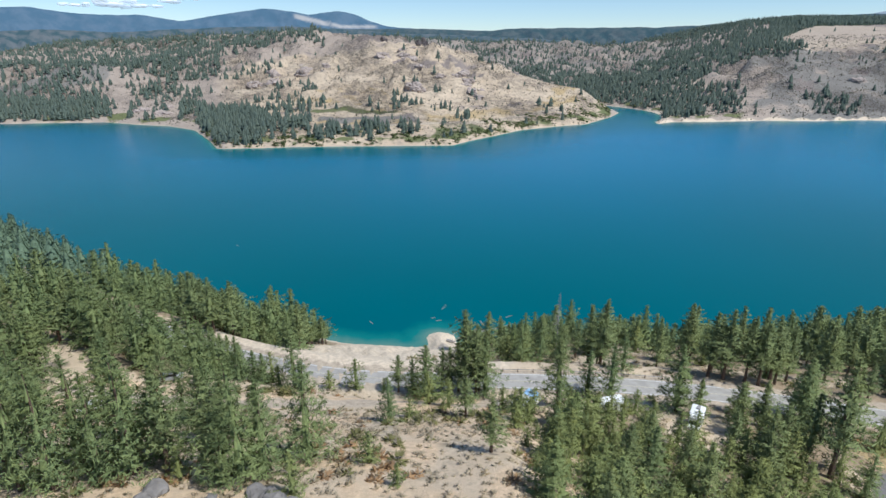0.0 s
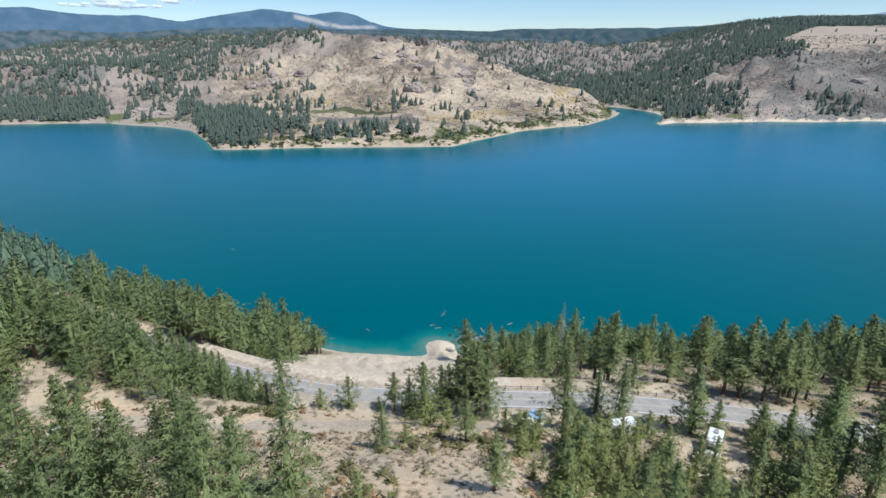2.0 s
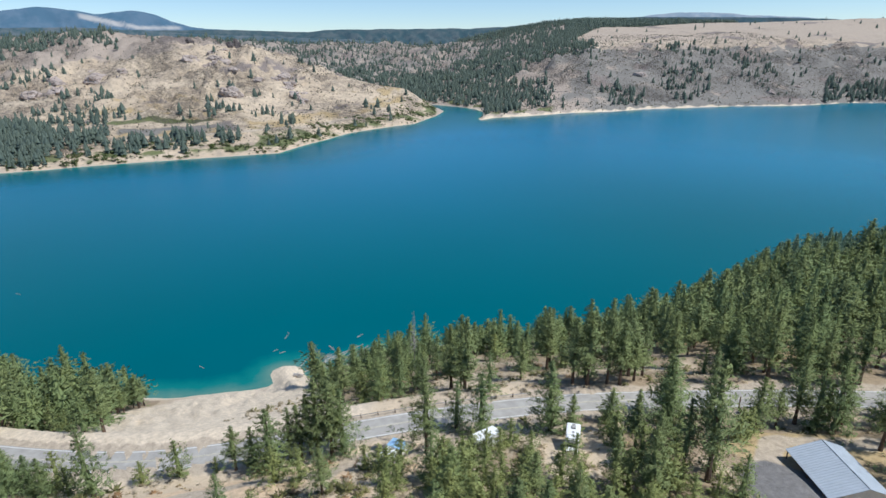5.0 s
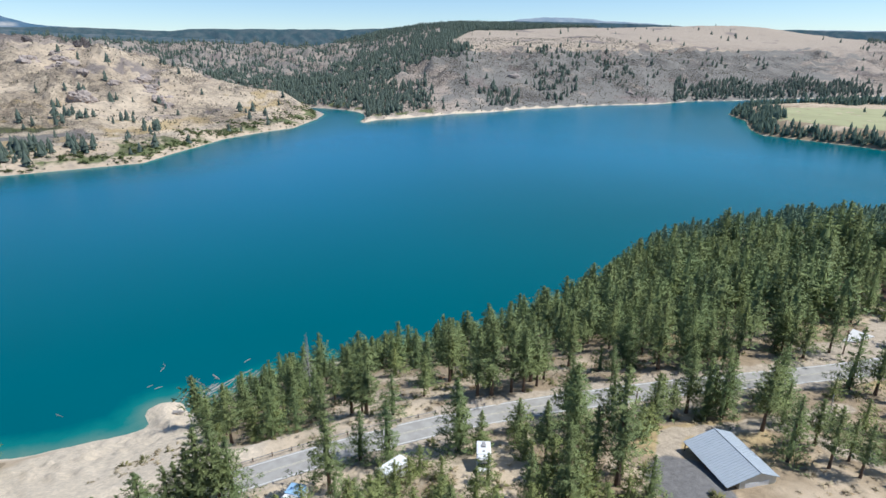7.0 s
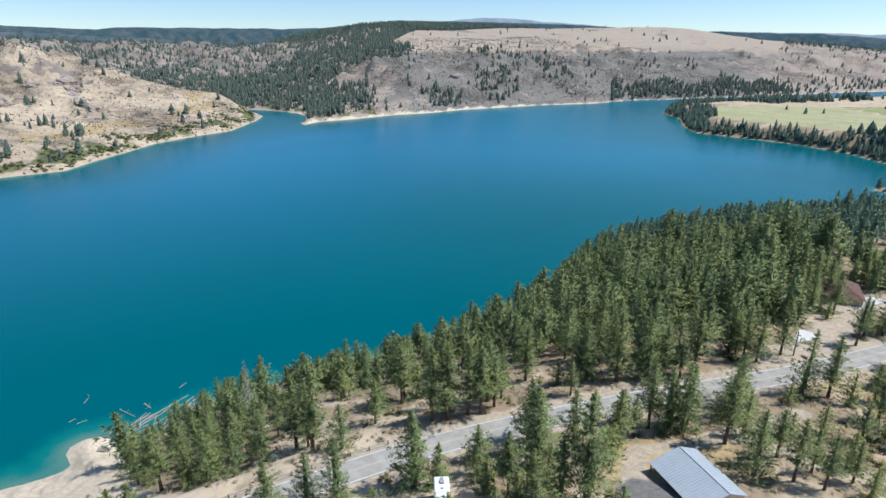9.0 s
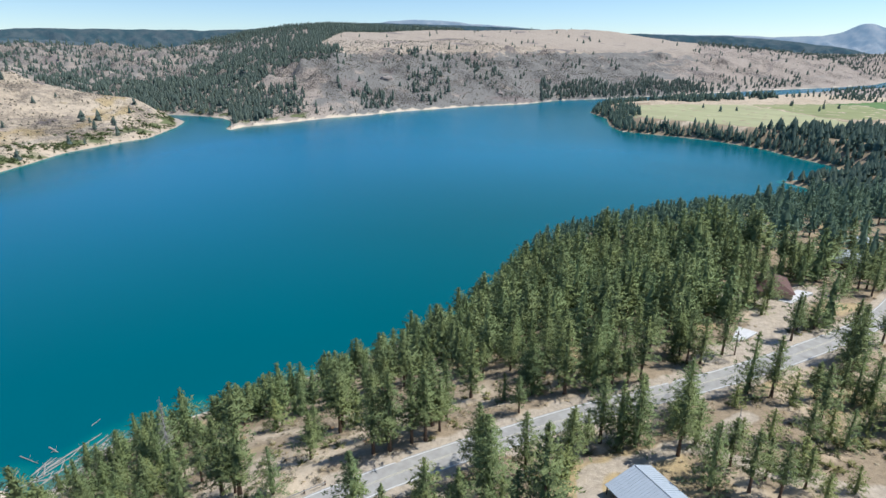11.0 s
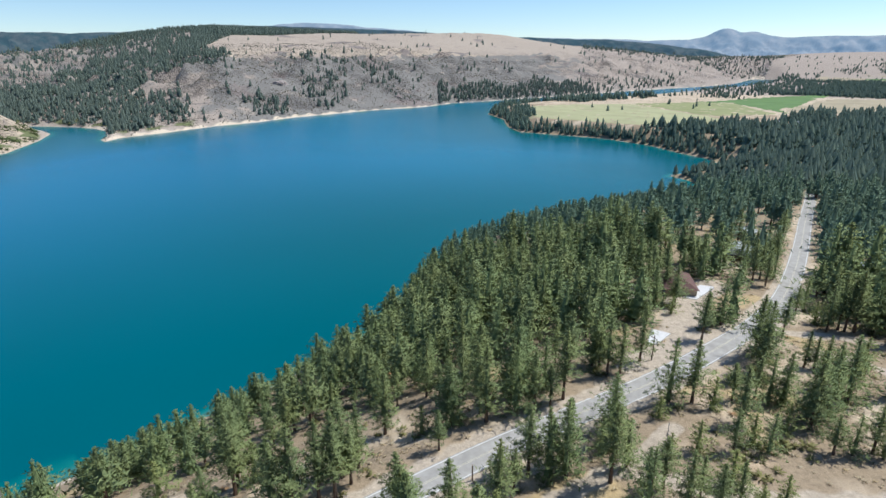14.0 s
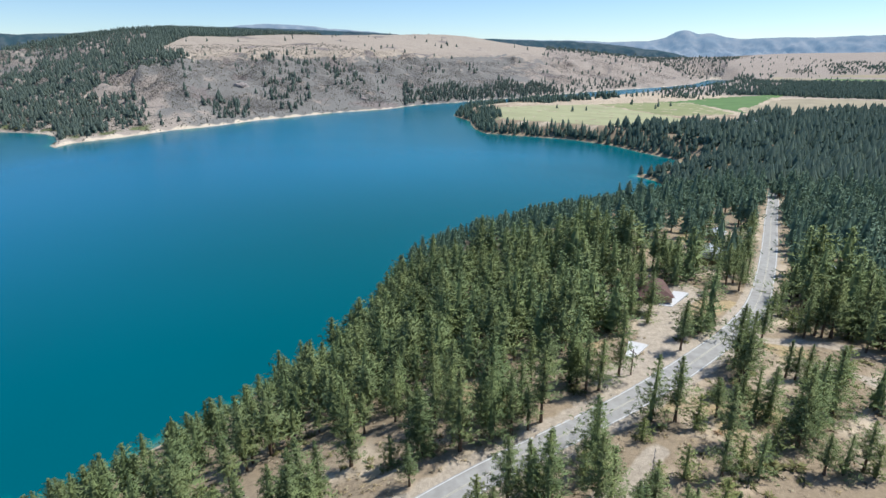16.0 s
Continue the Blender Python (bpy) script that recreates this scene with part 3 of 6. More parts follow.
# ---- far ridges ----
def far_ridges(name, peaks, r0, mat, seed, label):
    """A rounded range shaped to fit the camera's view: peaks are azimuth and elevation from its start, in degrees."""
    az = np.arange(peaks[0][0], peaks[-1][0] + 0.01, 0.2)
    el = np.interp(az, [p[0] for p in peaks], [p[1] for p in peaks])
    k = np.array([1, 2, 3, 2, 1]) / 9.0
    el = np.convolve(np.pad(el, 2, mode="edge"), k, mode="valid")
    el = el + 0.05 * lumps(az, az * 0, 4.0, seed, 4)
    cross = np.linspace(-500, 60, 45)
    fall = np.interp(cross, [-500, -330, -190, -90, -30, 0, 60], [0.0, 0.3, 0.55, 0.78, 0.94, 1.0, 0.9])
    aa, cc = np.meshgrid(np.radians(az), cross, indexing="ij")
    ff = np.meshgrid(az, fall, indexing="ij")[1]
    top = 110 + r0 * np.tan(np.radians(el))
    rr = r0 + cc + 30 * lumps(np.degrees(aa) * 20, cc * 0.3, 160, seed + 1)
    fold = np.abs(lumps(np.degrees(aa) * 75 + 0.25 * cc, cc * 0.35, 210, seed + 2, 4))
    zz = top[:, None] * ff + (14 * lumps(np.degrees(aa) * 60, cc, 260, seed + 2, 3) + 150 * (fold - 0.3) * ff) * (1 - ff)
    ob = grid_sheet(name, rr * np.sin(aa), rr * np.cos(aa), zz, None, mat)
    return tagged(ob, label, "mountains", kind="structure")


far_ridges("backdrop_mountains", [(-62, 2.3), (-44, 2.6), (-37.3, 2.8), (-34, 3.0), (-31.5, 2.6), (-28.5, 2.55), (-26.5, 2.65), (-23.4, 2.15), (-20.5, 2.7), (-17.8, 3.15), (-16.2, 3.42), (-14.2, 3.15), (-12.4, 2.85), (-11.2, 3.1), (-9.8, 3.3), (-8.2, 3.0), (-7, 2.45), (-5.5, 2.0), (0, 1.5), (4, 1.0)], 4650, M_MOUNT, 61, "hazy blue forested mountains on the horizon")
mount = bpy.data.objects["backdrop_mountains"]
mv = np.empty(len(mount.data.vertices) * 3, np.float32)
mount.data.vertices.foreach_get("co", mv)
mv = mv.reshape(-1, 3)
ma, mr = np.degrees(np.arctan2(mv[:, 0], mv[:, 1])), np.hypot(mv[:, 0], mv[:, 1])
me_ = np.degrees(np.arctan2(mv[:, 2] - 110, mr))
wide_ = np.maximum(0, -ma - 9.5)
low_, high_ = 1.75 + 0.13 * wide_ ** 1.3, 2.0 + 0.22 * wide_
attribute(mount, "meadow", np.clip(np.minimum(me_ - low_, high_ - me_) / 0.1 + 0.6, 0, 1) * smooth01((ma + 13.9) / 0.4) * smooth01((-6 - ma) / 0.6) * (mr < 4660))
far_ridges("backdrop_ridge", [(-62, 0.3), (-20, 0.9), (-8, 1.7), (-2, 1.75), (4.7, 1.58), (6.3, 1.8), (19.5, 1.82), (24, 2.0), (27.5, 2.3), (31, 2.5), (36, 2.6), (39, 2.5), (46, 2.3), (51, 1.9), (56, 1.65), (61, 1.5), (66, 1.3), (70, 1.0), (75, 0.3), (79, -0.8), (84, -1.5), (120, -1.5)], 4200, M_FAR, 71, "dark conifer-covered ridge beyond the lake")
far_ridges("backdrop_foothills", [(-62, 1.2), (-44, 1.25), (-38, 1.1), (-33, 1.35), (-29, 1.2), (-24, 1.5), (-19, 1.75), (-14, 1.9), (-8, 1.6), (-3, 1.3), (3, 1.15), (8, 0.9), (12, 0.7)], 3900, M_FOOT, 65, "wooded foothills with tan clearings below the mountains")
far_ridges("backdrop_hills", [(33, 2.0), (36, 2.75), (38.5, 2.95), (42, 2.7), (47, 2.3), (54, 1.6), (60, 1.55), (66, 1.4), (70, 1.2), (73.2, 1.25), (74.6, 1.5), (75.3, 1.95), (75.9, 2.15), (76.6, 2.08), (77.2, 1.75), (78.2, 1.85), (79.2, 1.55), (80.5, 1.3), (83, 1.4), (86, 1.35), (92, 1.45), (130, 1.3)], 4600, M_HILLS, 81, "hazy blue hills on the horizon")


# ---- road ----
def ribbon(name, line, offset, width, lift, mat, parent=None, step=2.0, gap=0):
    pts = resample(line, step)
    tan = np.gradient(pts, axis=0)
    tan /= np.linalg.norm(tan, axis=1)[:, None]
    nor = np.stack([tan[:, 1], -tan[:, 0]], -1)
    c = pts + nor * offset
    z = land(pts[:, 0], pts[:, 1])
    for _ in range(30):
        z[1:-1] = (z[:-2] + 2 * z[1:-1] + z[2:]) / 4
    z = z + lift
    a, b = c - nor * width / 2, c + nor * width / 2
    verts = [(*p, h) for p, h in zip(a, z)] + [(*p, h) for p, h in zip(b, z)]
    verts += [(p[0], p[1], h - 0.6) for p, h in zip(a, z)] + [(p[0], p[1], h - 0.6) for p, h in zip(b, z)]
    n = len(pts)
    faces = []
    for i in range(n - 1):
        if gap and (i // gap) % 2:
            continue
        faces += [(i, i + n, i + n + 1, i + 1), (i + 2 * n, i, i + 1, i + 1 + 2 * n), (i + n, i + 3 * n, i + 3 * n + 1, i + n + 1)]
    return mesh_object(name, verts, faces, mat, parent)


ROAD_OB = tagged(ribbon("road", ROAD, 0, 6.0, 0.16, M_ASPHALT), "grey two-lane asphalt road along the lake", "road", kind="structure")
for off in (-2.65, 2.65):
    ribbon("edge_line", ROAD, off, 0.2, 0.175, M_PAINT, ROAD_OB)
for off in (-0.13, 0.13):
    ribbon("centre_line", ROAD, off, 0.09, 0.175, M_YELLOW, ROAD_OB)


# ---- fields on the far point ----
def field(name, outline, mat, label, lift=0.25, step=12):
    """A sheet of crops or stubble lying on the ground inside an outline."""
    o = np.array(outline, float)
    xs, ys = np.meshgrid(np.arange(o[:, 0].min(), o[:, 0].max() + step, step), np.arange(o[:, 1].min(), o[:, 1].max() + step, step), indexing="ij")
    inside = np.zeros(xs.shape, bool)
    for (ax, ay), (bx, by) in zip(outline, outline[1:] + outline[:1]):
        if ay != by:
            inside ^= ((ay > ys) != (by > ys)) & (xs < (bx - ax) * (ys - ay) / (by - ay) + ax)
    edge = to_line(xs, ys, outline + outline[:1])
    z = land(xs, ys) + np.where(inside, lift, -1.0)
    return tagged(grid_sheet(name, xs, ys, z, inside | (edge < step * 0.8), mat), label, "field", kind="structure")


M_STUBBLE = plain("pale_stubble", (0.37, 0.36, 0.19), 0.95, 0.12, 0.02)
M_CROP = plain("green_crop", (0.12, 0.2, 0.06), 0.95, 0.12, 0.03)
M_DRYFIELD = plain("dry_stubble", (0.36, 0.3, 0.19), 0.95, 0.14, 0.02)
M_HAY = plain("cut_hay", (0.27, 0.28, 0.12), 0.95, 0.12, 0.02)
field("field_stubble", [(795, 490), (838, 540), (925, 605), (1005, 615), (1100, 570), (1190, 500), (1120, 400), (1000, 290), (925, 195), (855, 250), (803, 330), (797, 420)], M_STUBBLE, "pale yellow-green stubble field above the bank")
field("field_hay", [(1120, 398), (1190, 498), (1350, 400), (1360, 330), (1110, 205), (1000, 288)], M_HAY, "light green mown hay field")
field("field_crop", [(1360, 335), (1352, 398), (1620, 300), (1780, 200), (1500, 204), (1215, 218), (1130, 190)], M_CROP, "dark green irrigated crop field", 0.5)
field("field_dry", [(1130, 186), (1213, 214), (1500, 200), (1620, 176), (1665, 62), (1640, -70), (1570, -130), (1330, -70), (1281, 5), (1241, 53), (1176, 132)], M_DRYFIELD, "dry pale stubble field", 0.35)
field("field_far", [(2620, 330), (2960, 360), (3080, 60), (3060, -260), (2760, -240), (2680, 40)], M_DRYFIELD, "pale dry strip field up the valley", 0.5, 20)
field("field_far_green", [(2790, 190), (2940, 200), (3030, -20), (3000, -240), (2850, -240), (2810, 0)], M_CROP, "green strip field up the valley", 1.0, 20)


# ---- conifers ----
def unit(v):
    return v / (np.linalg.norm(v, axis=-1, keepdims=True) + 1e-9)


def faced(v, n):
    """Turns each triangle so that its face looks the way its soft normals do."""
    v, n = v.reshape(-1, 3, 3), n.reshape(-1, 3, 3)
    back = np.einsum("ij,ij->i", np.cross(v[:, 1] - v[:, 0], v[:, 2] - v[:, 0]), n.mean(1)) < 0
    v[back] = v[back][:, [0, 2, 1]]
    n[back] = n[back][:, [0, 2, 1]]
    return np.concatenate([v.reshape(-1, 3), unit(n.reshape(-1, 3))], 1).astype(np.float32)


def sprays(centre, out, rng, count, length, width, scale=1.0):
    """Bunches of narrow blades round each centre, leaning outwards; rows of place and normal."""
    n = len(centre)
    way = unit(out[:, None] * 0.75 + (0, 0, 0.05) + rng.normal(0, 0.6, (n, count, 3)))
    across = unit(np.cross(way, rng.normal(0, 1, (n, count, 3))))
    scale = np.broadcast_to(scale, n)[:, None, None]
    ln_ = length * scale * rng.uniform(0.6, 1.25, (n, count, 1))
    root = centre[:, None] + rng.normal(0, 0.3, (n, count, 3)) * length * scale * (1, 1, 0.6) - way * ln_ * 0.4
    half = across * width * 0.5 * scale ** 0.5 * rng.uniform(0.7, 1.2, (n, count, 1))
    v = np.stack([root - half, root + half, root + way * ln_], 2)
    nor = unit(out[:, None] * 0.6 + way * 0.4 + (0, 0, 0.5))[:, :, None].repeat(3, 2)
    return faced(v.reshape(-1, 3), nor.reshape(-1, 3))


def crown(seed, kind, height, branches, bunches, count, length, width):
    """Foliage of a conifer: bunches of needle blades along its branches."""
    rng = np.random.RandomState(seed)
    base = height * {"pine": 0.18 + 0.2 * rng.rand(), "fir": 0.05, "young": 0.04}[kind]
    reach = height * {"pine": 0.25, "fir": 0.28, "young": 0.35}[kind] * rng.uniform(0.85, 1.2)
    u = (np.arange(branches) + rng.uniform(0, 1, branches)) / branches
    z = base + (height * 0.985 - base) * u
    if kind == "pine":
        prof = (1 - u ** 1.12) ** 0.95 * np.minimum(1, 0.6 + u / 0.22)
        tilt = 0.65 * u - 0.22
    elif kind == "fir":
        prof = (1 - u) ** 0.9 * np.minimum(1, 0.8 + u / 0.15)
        tilt = 0.5 * u - 0.38
    else:
        prof = (1 - u) ** 0.75 * np.minimum(1, 0.6 + u / 0.25)
        tilt = 0.5 * u - 0.05
    spread = 0.55 if kind == "pine" else 0.4
    long = reach * (prof * rng.uniform(1.15 - spread * 1.3, 1.15, branches) + 0.03)
    az = np.arange(branches) * 2.39996 + rng.uniform(-0.6, 0.6, branches)
    long *= 1 + 0.2 * np.cos(az - seed + 2.2 * u) + 0.12 * np.sin(2 * az + seed + 7 * u)
    s = np.linspace(0.3, 1.0, bunches)[None] * rng.uniform(0.88, 1.1, (branches, bunches))
    side = rng.normal(0, 0.16, (branches, bunches)) * long[:, None]
    rise = tilt[:, None] * s + 0.22 * s ** 2
    c = np.stack([np.cos(az)[:, None] * long[:, None] * s - np.sin(az)[:, None] * side,
                  np.sin(az)[:, None] * long[:, None] * s + np.cos(az)[:, None] * side,
                  z[:, None] + rise * long[:, None]], -1)
    c[..., 2] = np.minimum(c[..., 2], height - 0.15 * length)
    out = np.stack([np.cos(az), np.sin(az), 0.3 + 0.5 * u ** 2], -1)[:, None].repeat(bunches, 1)
    out = unit(unit(out) + rng.normal(0, 0.22, out.shape) + np.where(s[..., None] > 0.8, 0.0, 0.3) * np.array((0, 0, 1.0)))
    leaf = sprays(c.reshape(-1, 3), out.reshape(-1, 3), rng, count, length, width, np.repeat(1.12 - 0.82 * u, bunches))
    tip = np.stack([np.zeros(5), np.zeros(5), height * np.linspace(0.95, 1.0, 5)], -1)
    return np.concatenate([leaf, sprays(tip, unit(rng.normal(0, 0.35, (5, 3)) + (0, 0, 0.8)), rng, max(2, count // 4), length * 0.4, width * 0.6)])


def core(seed, kind, height, count, n, wide):
    """The dense inside of a crown: ragged drooping tiers round the trunk."""
    rng = np.random.RandomState(seed + 40)
    base = height * {"pine": 0.3, "fir": 0.08, "young": 0.06}[kind]
    reach = height * {"pine": 0.17, "fir": 0.19, "young": 0.25}[kind] * wide
    v, nor = [], []
    for j in range(count):
        u = j / count
        z0 = base + (height - base) * u
        z1 = min(height * 0.99, z0 + (height - base) * 2.1 / count)
        r = reach * (1 - u) ** 0.95 + 0.05
        a = np.arange(n) * 2 * math.pi / n + rng.uniform(0, 6.28)
        rr = r * rng.uniform(0.55, 1.3, n)
        ring = np.stack([np.cos(a) * rr, np.sin(a) * rr, z0 + rng.uniform(-0.05, 0.03, n) * height], -1)
        tip = np.array([rng.uniform(-0.015, 0.015) * height, rng.uniform(-0.015, 0.015) * height, z1])
        for i in range(n):
            k = (i + 1) % n
            v += [ring[i], ring[k] * (0.8, 0.8, 1), tip]
            nor += [(math.cos(a[i]), math.sin(a[i]), 0.7), (math.cos(a[k]), math.sin(a[k]), 0.7), (math.cos(a[i]), math.sin(a[i]), 1.0)]
    return faced(np.array(v, float), np.array(nor, float))


def tri_mesh(name, v, mat):
    """Loose triangles from rows of places, or of places and soft normals."""
    n = len(v) // 3
    me = bpy.data.meshes.new(name)
    me.vertices.add(len(v))
    me.vertices.foreach_set("co", np.ascontiguousarray(v[:, :3], np.float32).ravel())
    me.loops.add(len(v))
    me.loops.foreach_set("vertex_index", np.arange(len(v), dtype=np.int32))
    me.polygons.add(n)
    me.polygons.foreach_set("loop_start", np.arange(n, dtype=np.int32) * 3)
    me.update(calc_edges=True)
    me.materials.append(mat)
    if v.shape[1] == 6:
        me.shade_smooth()
        me.normals_split_custom_set_from_vertices(v[:, 3:].astype(np.float64).tolist())
    return me


def moved(v, turn, wide, tall, at):
    """Rows of place and normal, turned about the upright, scaled and set down."""
    c, s = math.cos(turn), math.sin(turn)
    rot = np.array([[c, s, 0], [-s, c, 0], [0, 0, 1]], np.float32)
    return np.concatenate([v[:, :3] @ rot * np.float32((wide, wide, tall)) + np.float32(at), v[:, 3:] @ rot], 1)


def trunk_tris(seed, kind, height, sides, limbs):
    """A tapered, slightly bent trunk with bare limbs, as triangles."""
    rng = np.random.RandomState(seed + 500)
    r0 = 0.016 * height + 0.05
    zs = np.array([-0.6, 0.0, 0.12, 0.45, 0.97]) * height
    zs[0] = -0.8
    rs = r0 * np.array([1.5, 1.2, 0.9, 0.6, 0.08])
    bend = rng.uniform(-0.012, 0.012, 2) * height
    tris = []

    def tube(p, q, ra, rb, k):
        p, q = np.array(p, float), np.array(q, float)
        d = (q - p) / np.linalg.norm(q - p)
        a = np.cross(d, (0.3, 0.9, 0.1))
        a /= np.linalg.norm(a)
        b = np.cross(d, a)
        ang = np.arange(k) * 2 * math.pi / k
        ring = np.cos(ang)[:, None] * a + np.sin(ang)[:, None] * b
        lo, hi = p + ring * ra, q + ring * rb
        for i in range(k):
            j = (i + 1) % k
            tris.extend([lo[i], lo[j], hi[j], lo[i], hi[j], hi[i]])

    for i in range(4):
        f0, f1 = (zs[i] / height) ** 2 if zs[i] > 0 else 0, (zs[i + 1] / height) ** 2
        tube((bend[0] * f0, bend[1] * f0, zs[i]), (bend[0] * f1, bend[1] * f1, zs[i + 1]), rs[i], rs[i + 1], sides)
    for _ in range(limbs):
        zz = height * rng.uniform(0.22, 0.85)
        a, l = rng.uniform(0, 6.28), height * 0.12 * (1.05 - zz / height) * rng.uniform(0.6, 1.2)
        tube((0, 0, zz), (math.cos(a) * l, math.sin(a) * l, zz + l * rng.uniform(-0.25, 0.15)), r0 * 0.2, r0 * 0.05, 3)
    return np.array(tris, np.float32)


NEEDLES = {"pine": M_NEEDLE, "fir": M_FIR, "young": M_YOUNG}
LABELS = {"pine": ("tall ponderosa pine with an open green crown and bare lower trunk", "pine_tree"),
          "fir": ("dense dark green fir with branches down to the ground", "fir_tree"),
          "young": ("young bushy green pine on dry grass", "young_pine")}
PROTO = {}
for kind, count, h, br, tf, bl in (("pine", 10, 14.0, 68, 4, 9), ("fir", 7, 14.0, 72, 4, 9), ("young", 6, 6.0, 42, 4, 8), ("near_fir", 6, 14.0, 106, 5, 8)):
    for i in range(count):
        fine, kind = kind == "near_fir", kind.replace("near_", "")
        label, nm = LABELS[kind]
        t = tagged(new(nm), label, "tree", "pines and firs by the lake")
        seed = 100 + 17 * i + {"pine": 0, "fir": 300, "young": 600}[kind] + 7 * fine
        length, width = (0.63, 0.125) if fine else ((0.77, 0.162) if kind != "young" else (0.52, 0.128))
        trunk = new("trunk", tri_mesh("trunk", trunk_tris(seed, kind, h, 7, 22 if kind == "pine" else 6), M_BARK))
        leaf = np.concatenate([crown(seed, kind, h, br, tf, bl, length, width), core(seed, kind, h, 9, 9, 0.22)])
        crown_ob = new("crown", tri_mesh("crown", leaf, NEEDLES[kind]))
        trunk.parent = crown_ob.parent = t
        PROTO.setdefault("near_fir" if fine else kind, []).append((t, h, [0]))
LOW = {k: [np.concatenate([crown(900 + 7 * i + len(k), k, 14.0, 44, 3, 4, 1.12, 0.31), core(900 + i, k, 14.0, 7, 8, 0.45)]) for i in range(8)] for k in ("pine", "fir")}
TINY = {k: [np.concatenate([crown(950 + 7 * i + len(k), k, 14.0, 26, 2, 3, 1.5, 0.42), core(950 + i, k, 14.0, 5, 7, 0.7)]) for i in range(8)] for k in ("pine", "fir")}
_r = np.array([[0.3, 0, -1], [-0.15, 0.26, -1], [-0.15, -0.26, -1]], np.float32)
_t = _r * (0.3, 0.3, 0) + (0, 0, 11)
_v = np.array([q for i in range(3) for q in (_r[i], _r[(i + 1) % 3], _t[(i + 1) % 3], _r[i], _t[(i + 1) % 3], _t[i])], float)
LOW_TRUNK = faced(_v, unit(_v * (1, 1, 0)))


def place_tree(kind, x, y, h, rng):
    if kind == "fir" and x < -8 and y < 92:
        kind = "near_fir"
    protos = PROTO[kind]
    t, h0, used = protos[rng.randint(len(protos))]
    k = h / h0
    wide = k ** 0.75 * rng.uniform(1.0, 1.3) if kind != "young" else k * rng.uniform(1.05, 1.35)
    m = pose(x, y, land_at(x, y), rng.uniform(-1.5, 1.5), rng.uniform(-1.5, 1.5), rng.uniform(0, 360)) @ Matrix.Diagonal((wide, wide, k, 1))
    if not used[0]:
        used[0] = 1
        t.matrix_basis = m
        return t
    return copy_thing(t, m @ Matrix.Diagonal((1 / t.scale.x, 1 / t.scale.y, 1 / t.scale.z, 1)))


# single trees that stand apart: x, y, height
ROADSIDE = [(33.8, 97.4, 13.5), (30.1, 101.2, 10.5), (22.6, 95, 15.5), (45, 99.4, 12.1), (46.2, 94.2, 15.4), (49, 91.5, 8.8), (58.6, 93.4, 7.7), (55.8, 90, 8.6), (54.6, 80.7, 12.3), (64.1, 84.2, 15.3), (70, 92.6, 13.4), (75.9, 92.2, 13.1), (73.3, 84.5, 12.9), (80.2, 80.8, 11.8),
            (60.5, 70.7, 21), (58.4, 73.7, 13.7), (85.9, 81.5, 8.4), (90.4, 81.5, 14.6), (91.5, 78.3, 13.9), (92.9, 75.9, 15), (49.2, 69.5, 12.7), (62.7, 66.3, 8), (73.7, 78.4, 7), (76.6, 79, 6.4), (57.3, 78.5, 9.4), (52.7, 83.6, 7.1)]
COVE_TREES = [(-31.5, 102.7, 14.3), (-25, 106.1, 4.6), (-19, 105.4, 7.8), (-9.7, 103.6, 9), (-12.9, 104.1, 3.4), (-6.5, 102.9, 8.8), (-3.8, 101, 12.6), (-2.9, 93.7, 7.2), (1, 92.8, 6.6), (3.9, 85.2, 8.6), (-9.3, 80.8, 8.9), (-6.2, 84.2, 3.9),
              (-0.4, 103.2, 10.7), (1.5, 102.6, 11.2), (3.2, 103, 13), (4.4, 101.9, 16.4), (6.8, 101.3, 17), (8.8, 100.9, 14), (7.6, 103, 12), (-9.4, 56.9, 4.7), (-5.4, 51.1, 3.2), (-16.4, 47.9, 5.6), (6.1, 60.7, 8.7), (-57, 104.4, 9.7), (-58.4, 115, 9.3),
              (-36, 106, 6), (-39.5, 106, 8), (-42.5, 109, 8.5), (-46, 111, 10), (-49.5, 113, 11), (-44.5, 105.5, 11), (-50, 107.5, 12), (-54, 111, 12.5), (-52, 115.5, 11), (-55.5, 117.5, 12), (-59, 119.5, 13), (-62, 122, 13), (-47.5, 114, 9)]
HILL_TREES = [(-17.3, 58.4, 14.6), (-22.9, 50.9, 16), (-21.2, 53.6, 13), (-26.9, 52.7, 14.4), (-36.5, 53.3, 16.6), (-32.5, 53.4, 15.2), (-43.4, 49.9, 16.6), (-39.7, 52.1, 14.3), (-46.9, 49.6, 17.8), (-54.1, 56.9, 17.4), (-30.6, 52.2, 4.6), (-50.5, 52.5, 16),
              (-35.6, 58, 13), (-44.5, 56.2, 15.5), (-41.9, 76.1, 9), (-24.6, 50.3, 8), (-29, 62, 12), (-33, 66, 13.5), (-40, 60, 14), (-47, 66, 15), (-52, 60, 14), (-28, 70, 9), (-66, 70, 15), (-72, 78, 14), (-60, 64, 15)]
